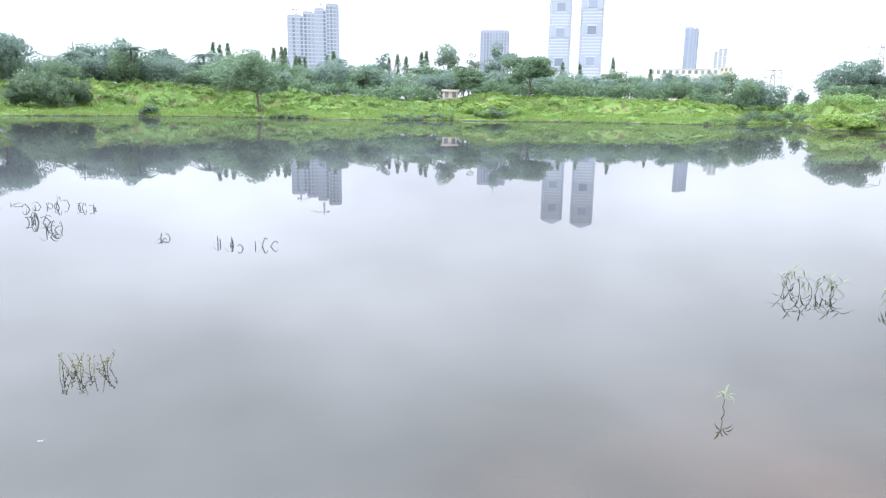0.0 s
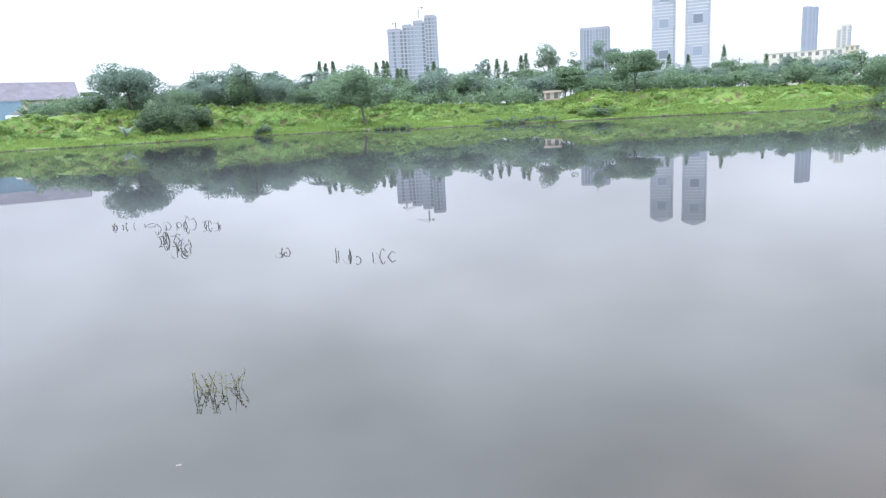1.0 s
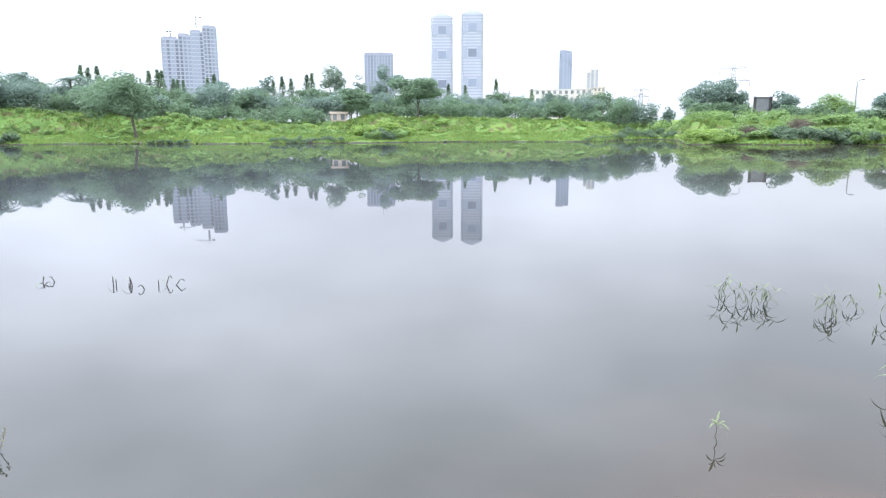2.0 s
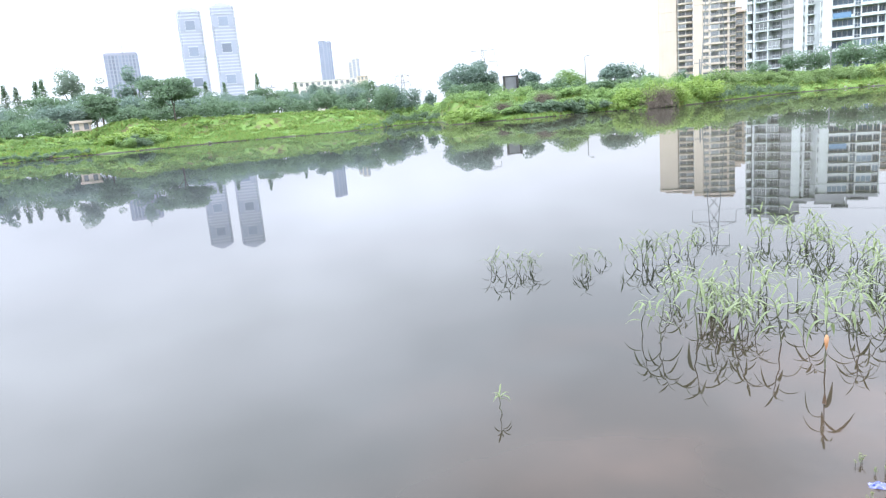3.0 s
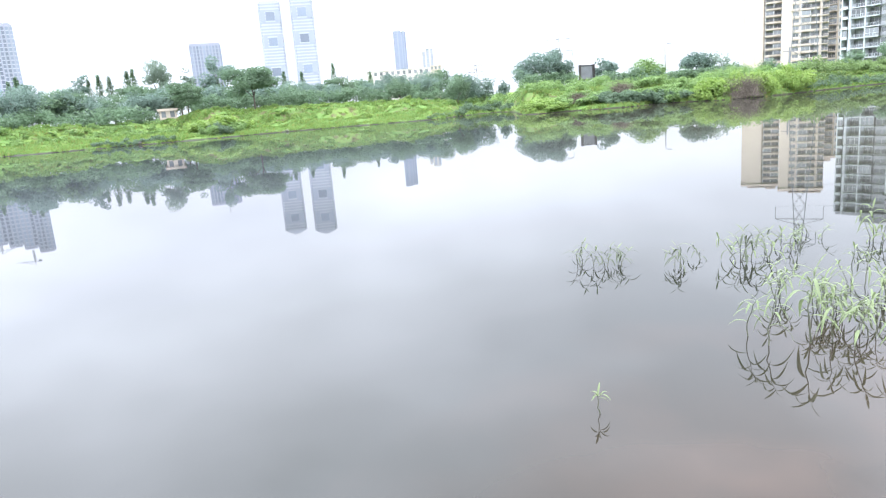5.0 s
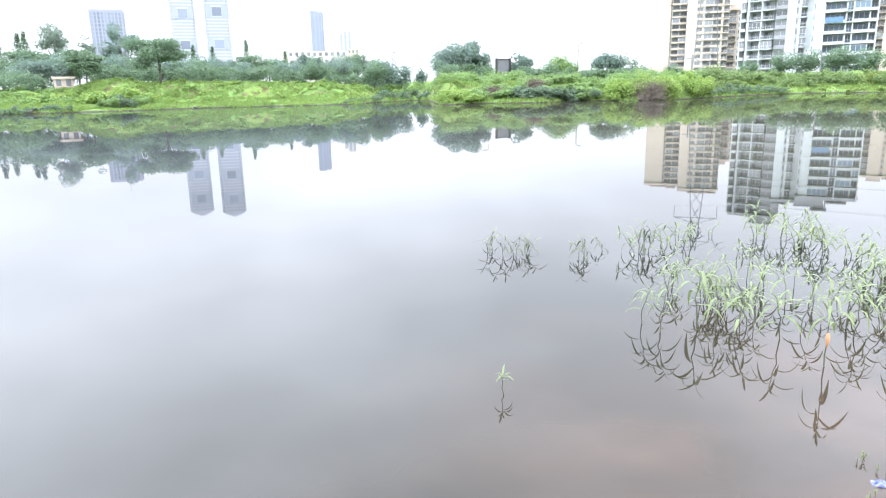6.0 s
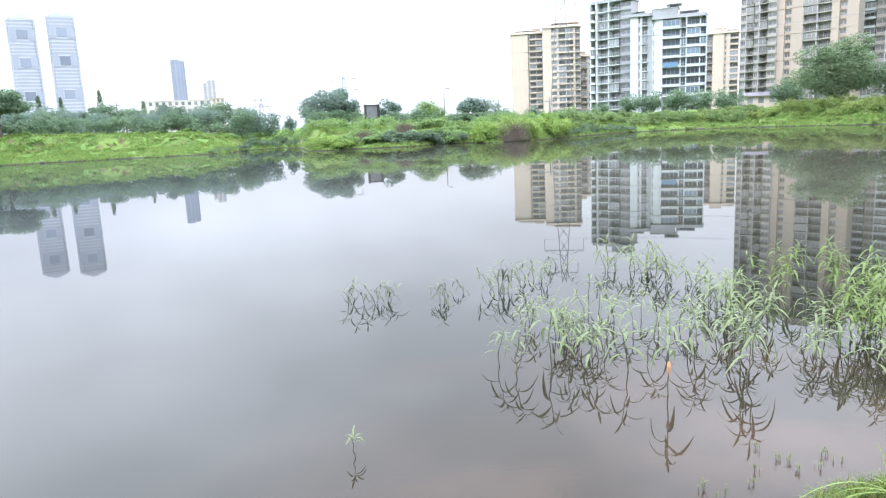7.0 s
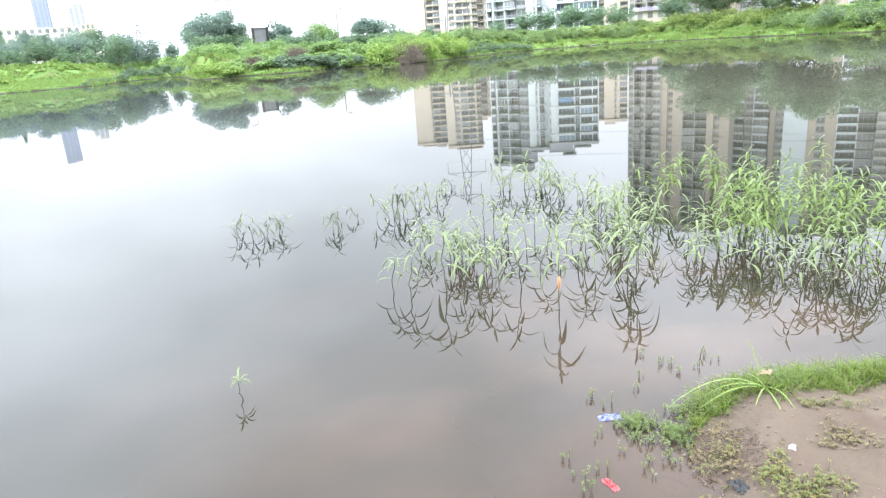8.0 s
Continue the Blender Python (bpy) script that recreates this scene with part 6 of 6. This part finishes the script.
def grass_tussock(x, y, seed):
    """Tussock of long blades that arch out and down, each its own piece."""
    g = np.random.default_rng(seed)
    home = thing("grass_tussock", x, y, ground_z(x, y), 0, "tussock of long arching pale green blades on mud", "grass")
    aims = [(146, 0.46), (152, 0.33), (134, 0.25), (214, 0.26), (232, 0.2)] + [(g.uniform(0, 360), g.uniform(0.08, 0.16)) for _ in range(3)]
    for a, reach in aims:
        bm, prev, c, d = bmesh.new(), None, math.cos(radians(a)), math.sin(radians(a))
        lift = reach * g.uniform(0.08, 0.26)
        for k in range(8):
            f = k / 7
            r, z, w = reach * f, 4 * lift * f * (1 - f) * 0.8 + 0.01 * (1 - f), 0.0034 * (1 - f ** 3) + 0.0005
            row = [bm.verts.new((c * r - d * w, d * r + c * w, z + 0.3 * w)), bm.verts.new((c * r, d * r, z)), bm.verts.new((c * r + d * w, d * r - c * w, z + 0.3 * w))]
            if prev:
                bm.faces.new((prev[0], prev[1], row[1], row[0]))
                bm.faces.new((prev[1], prev[2], row[2], row[1]))
            prev = row
        part("blade", bm, M_LONGBLADE, home, smooth=True)
    for a in (75,):
        part("blade", leaf_mesh("blade", 0.19, 0.008, 0.15, M_LONGBLADE), None, home, m=pose(0.03, 0.02, 0.0, 0, -38 - a * 0.1, a))
    for a in (20, 75, 120):
        part("dead_blade", leaf_mesh("dead_blade", 0.06, 0.016, 0.6, M_STRAW), None, home, "dead straw-coloured blade", m=pose(0.05, 0.0, 0.05, 0, 10, a))


grass_tussock(2.76, 1.44, 1)

M_SPRIG = foliage("pale_weed_leaf", (0.04, 0.068, 0.014), (0.1, 0.135, 0.038), 0.3)
M_SPRIG_YELLOW = foliage("yellowing_weed_leaf", (0.065, 0.08, 0.02), (0.14, 0.14, 0.045), 0.3, hue=(0.16, 0.07, 0.035))
M_SPRIG_BROWN = foliage("browning_weed_leaf", (0.08, 0.07, 0.03), (0.17, 0.14, 0.06), 0.3, hue=(0.1, 0.045, 0.03))


def make_weed(seed, n, spread, height, leaf, label, size=0.0062):
    """Weed with upright stems that carry crosswise whorls of small oval leaves."""
    g = np.random.default_rng(seed)
    home = thing("creeping_weed", 0, 0, 0, 0, label, "weed", "creeping weeds at the waterline")
    bm, verts, faces = bmesh.new(), [], []
    for _ in range(n):
        px, py = g.normal() * spread, g.normal() * spread
        h = height * g.uniform(0.5, 1.2)
        tx, ty = px + g.normal() * h * 0.3, py + g.normal() * h * 0.3
        tube_into(bm, [(px, py, -0.05), (px, py, 0), (tx, ty, h)], [0.0013, 0.0013, 0.0009], 4)
        for f in ((0.45, 0.75, 1.0) if h > 0.03 else (0.6, 1.0)):
            o, a0 = Vector((px + (tx - px) * f, py + (ty - py) * f, h * f)), g.uniform(0, 6.28)
            for k in range(4):
                a = a0 + k * math.pi / 2 + g.normal() * 0.2
                u, v = Vector((math.cos(a), math.sin(a), g.uniform(-0.1, 0.5))), Vector((-math.sin(a), math.cos(a), 0))
                s = size * g.uniform(0.7, 1.25)
                i = len(verts)
                verts += [tuple(o), tuple(o + u * s * 0.7 + v * s * 0.42), tuple(o + u * s * 1.5 + v * s * 0.38), tuple(o + u * s * 1.95), tuple(o + u * s * 1.5 - v * s * 0.38), tuple(o + u * s * 0.7 - v * s * 0.42)]
                faces.append(tuple(range(i, i + 6)))
    tagged(part("stem", bm, M_STEM, home), kind="stuff")
    p = np.array(verts)
    p[:, 2] = np.maximum(p[:, 2], 0.001)
    tagged(part("foliage", from_arrays("foliage", p, faces), leaf, home), kind="stuff")
    return home


W_DENSE = [make_weed(200 + i, 13, 0.028, 0.038, M_SPRIG, "pale green creeping weed patch in shallow water", 0.0052) for i in range(3)]
W_SPRIG = [make_weed(210 + i, 2, 0.007, 0.045, M_SPRIG, "single pale weed sprig rising from shallow water", 0.0046) for i in range(4)]
W_YELLOW = [make_weed(220 + i, 13, 0.034, 0.02, M_SPRIG_YELLOW, "yellow-green creeping weed spread over mud", 0.005) for i in range(3)]
W_BROWN = [make_weed(230 + i, 14, 0.036, 0.016, M_SPRIG_BROWN, "browning creeping weed flat on wet mud", 0.0045) for i in range(3)]


def weeds(kinds, spots, seed, spread, n, size=(0.8, 1.2)):
    g = np.random.default_rng(seed)
    i = 0
    for x, y in spots:
        for _ in range(n):
            px, py = x + g.normal() * spread, y + g.normal() * spread
            s = g.uniform(*size)
            stock.put(kinds[i % len(kinds)], pose(px, py, max(0.0, ground_z(px, py)), 0, 0, g.uniform(0, 360)) @ Matrix.Diagonal((s, s, s, 1)))
            i += 1


weeds(W_DENSE, [(2.29, 1.82), (2.35, 1.81), (2.32, 1.76), (2.26, 1.77), (2.37, 1.75), (2.33, 1.79)], 1, 0.014, 2, (0.6, 0.9))
weeds(W_DENSE + W_YELLOW[:1], [(2.34, 1.66), (2.39, 1.65), (2.38, 1.6), (2.32, 1.57), (2.3, 1.62), (2.36, 1.63)], 2, 0.014, 2, (0.6, 0.9))
weeds(W_DENSE, [(2.5, 1.66), (2.55, 1.60), (2.62, 1.62), (2.72, 1.58), (2.82, 1.5), (2.95, 1.4), (3.1, 1.25), (3.2, 1.1)], 3, 0.03, 2)
weeds(W_YELLOW, [(2.28, 1.24), (2.22, 1.21), (2.21, 1.16), (2.21, 1.13), (2.2, 1.09), (2.22, 1.05), (2.13, 1.16), (2.15, 1.1), (2.18, 1.22), (2.1, 1.12)], 4, 0.018, 2, (0.7, 1.0))
weeds(W_YELLOW, [(2.74, 1.28), (2.7, 1.24), (2.7, 1.21), (2.75, 1.17), (2.75, 1.13), (2.33, 1.44), (2.25, 1.44), (2.19, 1.44), (2.02, 1.38), (1.97, 1.38)], 5, 0.014, 1, (0.6, 0.95))
weeds(W_BROWN, [(2.56, 1.12), (2.55, 1.09), (2.54, 1.05), (2.53, 1.01), (2.46, 1.14), (2.44, 1.5), (2.37, 1.51), (2.41, 1.45), (2.29, 1.36), (2.22, 1.38), (2.3, 1.45), (2.25, 1.48), (2.34, 1.38)], 6, 0.02, 2, (0.6, 0.95))
weeds(W_SPRIG, [(2.92, 2.06), (2.71, 1.98), (2.92, 1.91), (2.84, 1.84), (3.07, 1.83), (2.94, 1.78), (2.6, 1.93), (2.41, 2.04), (2.4, 1.98), (2.18, 1.88), (2.86, 1.95), (3.05, 1.75)], 7, 0.018, 2, (0.6, 1.0))
weeds(W_SPRIG, [(2.15, 1.76), (2.26, 1.68), (1.96, 1.88), (2.0, 1.74), (1.89, 1.79), (1.84, 1.74), (2.14, 1.64), (2.06, 1.6), (2.21, 1.68), (2.15, 1.54), (2.21, 1.53), (2.18, 1.6)], 8, 0.014, 2, (0.6, 1.0))


M_ROOT = plain("wet_dark_root", (0.068, 0.047, 0.033), 0.8, 0.0, 0.4, 30.0, 0.001)


def dead_roots():
    """Dark dead roots and twigs strewn over one rough patch of mud."""
    g = np.random.default_rng(61)
    bm = bmesh.new()
    for _ in range(700):
        a, q = g.uniform(0, 6.28), math.sqrt(g.uniform())
        x, y = 2.28 + 0.17 * q * math.cos(a) + 0.06 * q * math.sin(a), 1.42 + 0.13 * q * math.sin(a)
        b, ln = g.uniform(0, 6.28), g.uniform(0.008, 0.034)
        pts = []
        for f in (0, 0.35, 0.7, 1.0):
            px, py = x + math.cos(b) * ln * f + g.normal() * 0.003, y + math.sin(b) * ln * f + g.normal() * 0.003
            pts.append((px, py, ground_z(px, py) + (0.001 if f in (0, 1.0) else g.uniform(0.002, 0.007))))
        tube_into(bm, pts, [0.0013, 0.0012, 0.001, 0.0006], 4)
    return tagged(part("dead_roots", bm, M_ROOT), "dark dead roots and twigs matted on mud", "roots", kind="stuff")


dead_roots()

wrap = Nodes("blue_white_plastic_film")
wrap_p = wrap.local()
wrap_f = wrap.noise(22.0, 2.0, 0.5, wrap.stretch(wrap_p, (1.0, 2.2, 1.0)))
M_BLUEWRAP = wrap.done(wrap.surface(wrap.mix(wrap.range(wrap_f, 0.44, 0.6), (0.04, 0.055, 0.19), (0.17, 0.175, 0.27)), 0.35, normal=wrap.bump(wrap_f, 0.4, 0.004)))
M_WHITEWRAP = plain("white_plastic_film", (0.22, 0.22, 0.25), 0.3, 0.0, 0.12, 25.0, 0.002)
M_PINKSCRAP = plain("faded_plastic_film", (0.15, 0.135, 0.135), 0.4, 0.0, 0.12, 25.0, 0.002)
M_REDWRAP = plain("red_plastic_film", (0.2, 0.03, 0.035), 0.3, 0.0, 0.3, 25.0, 0.002)
M_BLACKWRAP = plain("black_plastic_film", (0.008, 0.009, 0.01), 0.7, 0.0, 0.3, 25.0, 0.002)


def crumpled(name, label, x, y, z, size, height, mat, turn, seed):
    """A crumpled plastic wrapper: a creased, puffed sheet with thickness."""
    g = np.random.default_rng(seed)
    bm = bmesh.new()
    bmesh.ops.create_grid(bm, x_segments=11, y_segments=7, size=0.5)
    for v in bm.verts:
        e = max(0.0, 1 - (2 * v.co.x) ** 4) * max(0.0, 1 - (2 * v.co.y) ** 4)
        v.co.z = e * height * (0.6 + 0.5 * math.sin(v.co.x * 17 + seed) * math.cos(v.co.y * 13)) + g.uniform(0, 0.25) * height
        v.co.x = v.co.x * size[0] + g.normal() * size[0] * 0.02
        v.co.y = v.co.y * size[1] + g.normal() * size[1] * 0.04
    bmesh.ops.solidify(bm, geom=bm.faces[:], thickness=0.002)
    home = thing(name, x, y, z, turn, label, "litter", "plastic litter at the waterline")
    part("film", bm, mat, home)


crumpled("plastic_packet", "crumpled blue and white plastic packet in shallow water", 2.315, 1.90, -0.004, (0.1, 0.042), 0.02, M_BLUEWRAP, -49, 1)
crumpled("plastic_wrapper", "torn red plastic wrapper at the water's edge", 1.925, 1.685, -0.003, (0.08, 0.032), 0.016, M_REDWRAP, 68, 2)
crumpled("plastic_scrap", "small white plastic scrap on mud", 2.38, 1.23, ground_z(2.38, 1.23) - 0.002, (0.03, 0.024), 0.012, M_WHITEWRAP, 10, 3)
crumpled("plastic_bag", "torn black plastic bag on mud", 2.11, 1.31, ground_z(2.11, 1.31) - 0.004, (0.07, 0.045), 0.02, M_BLACKWRAP, 60, 4)
crumpled("floating_scrap", "small white scrap floating on the pond", -1.9, 2.92, -0.004, (0.032, 0.02), 0.008, M_PINKSCRAP, 20, 5)

M_CLOD = plain("wet_mud_clods", (0.07, 0.054, 0.04), 0.6, 0.0, 0.35, 20.0, 0.004)


def mud_clods():
    """Crumbs and small clods of mud over the near bank."""
    g = np.random.default_rng(51)
    bm = bmesh.new()
    for _ in range(420):
        x = g.uniform(1.9, 4.2)
        y = float(np.interp(x, _ne[:, 0], _ne[:, 1])) - abs(g.normal()) * 0.3
        s = abs(g.normal()) * 0.0035 + 0.002
        z = ground_z(x, y)
        m = Matrix.Translation((x, y, z)) @ Euler((g.uniform(0, 6), g.uniform(0, 6), g.uniform(0, 6))).to_matrix().to_4x4() @ Matrix.Diagonal((s, s * g.uniform(0.5, 1), s * g.uniform(0.4, 0.9), 1))
        bmesh.ops.create_icosphere(bm, subdivisions=1, radius=1.0, matrix=m)
    ob = part("mud_clods", bm, M_CLOD)
    return tagged(ob, "small brown clods and crumbs on wet mud", "mud", kind="stuff")


mud_clods()
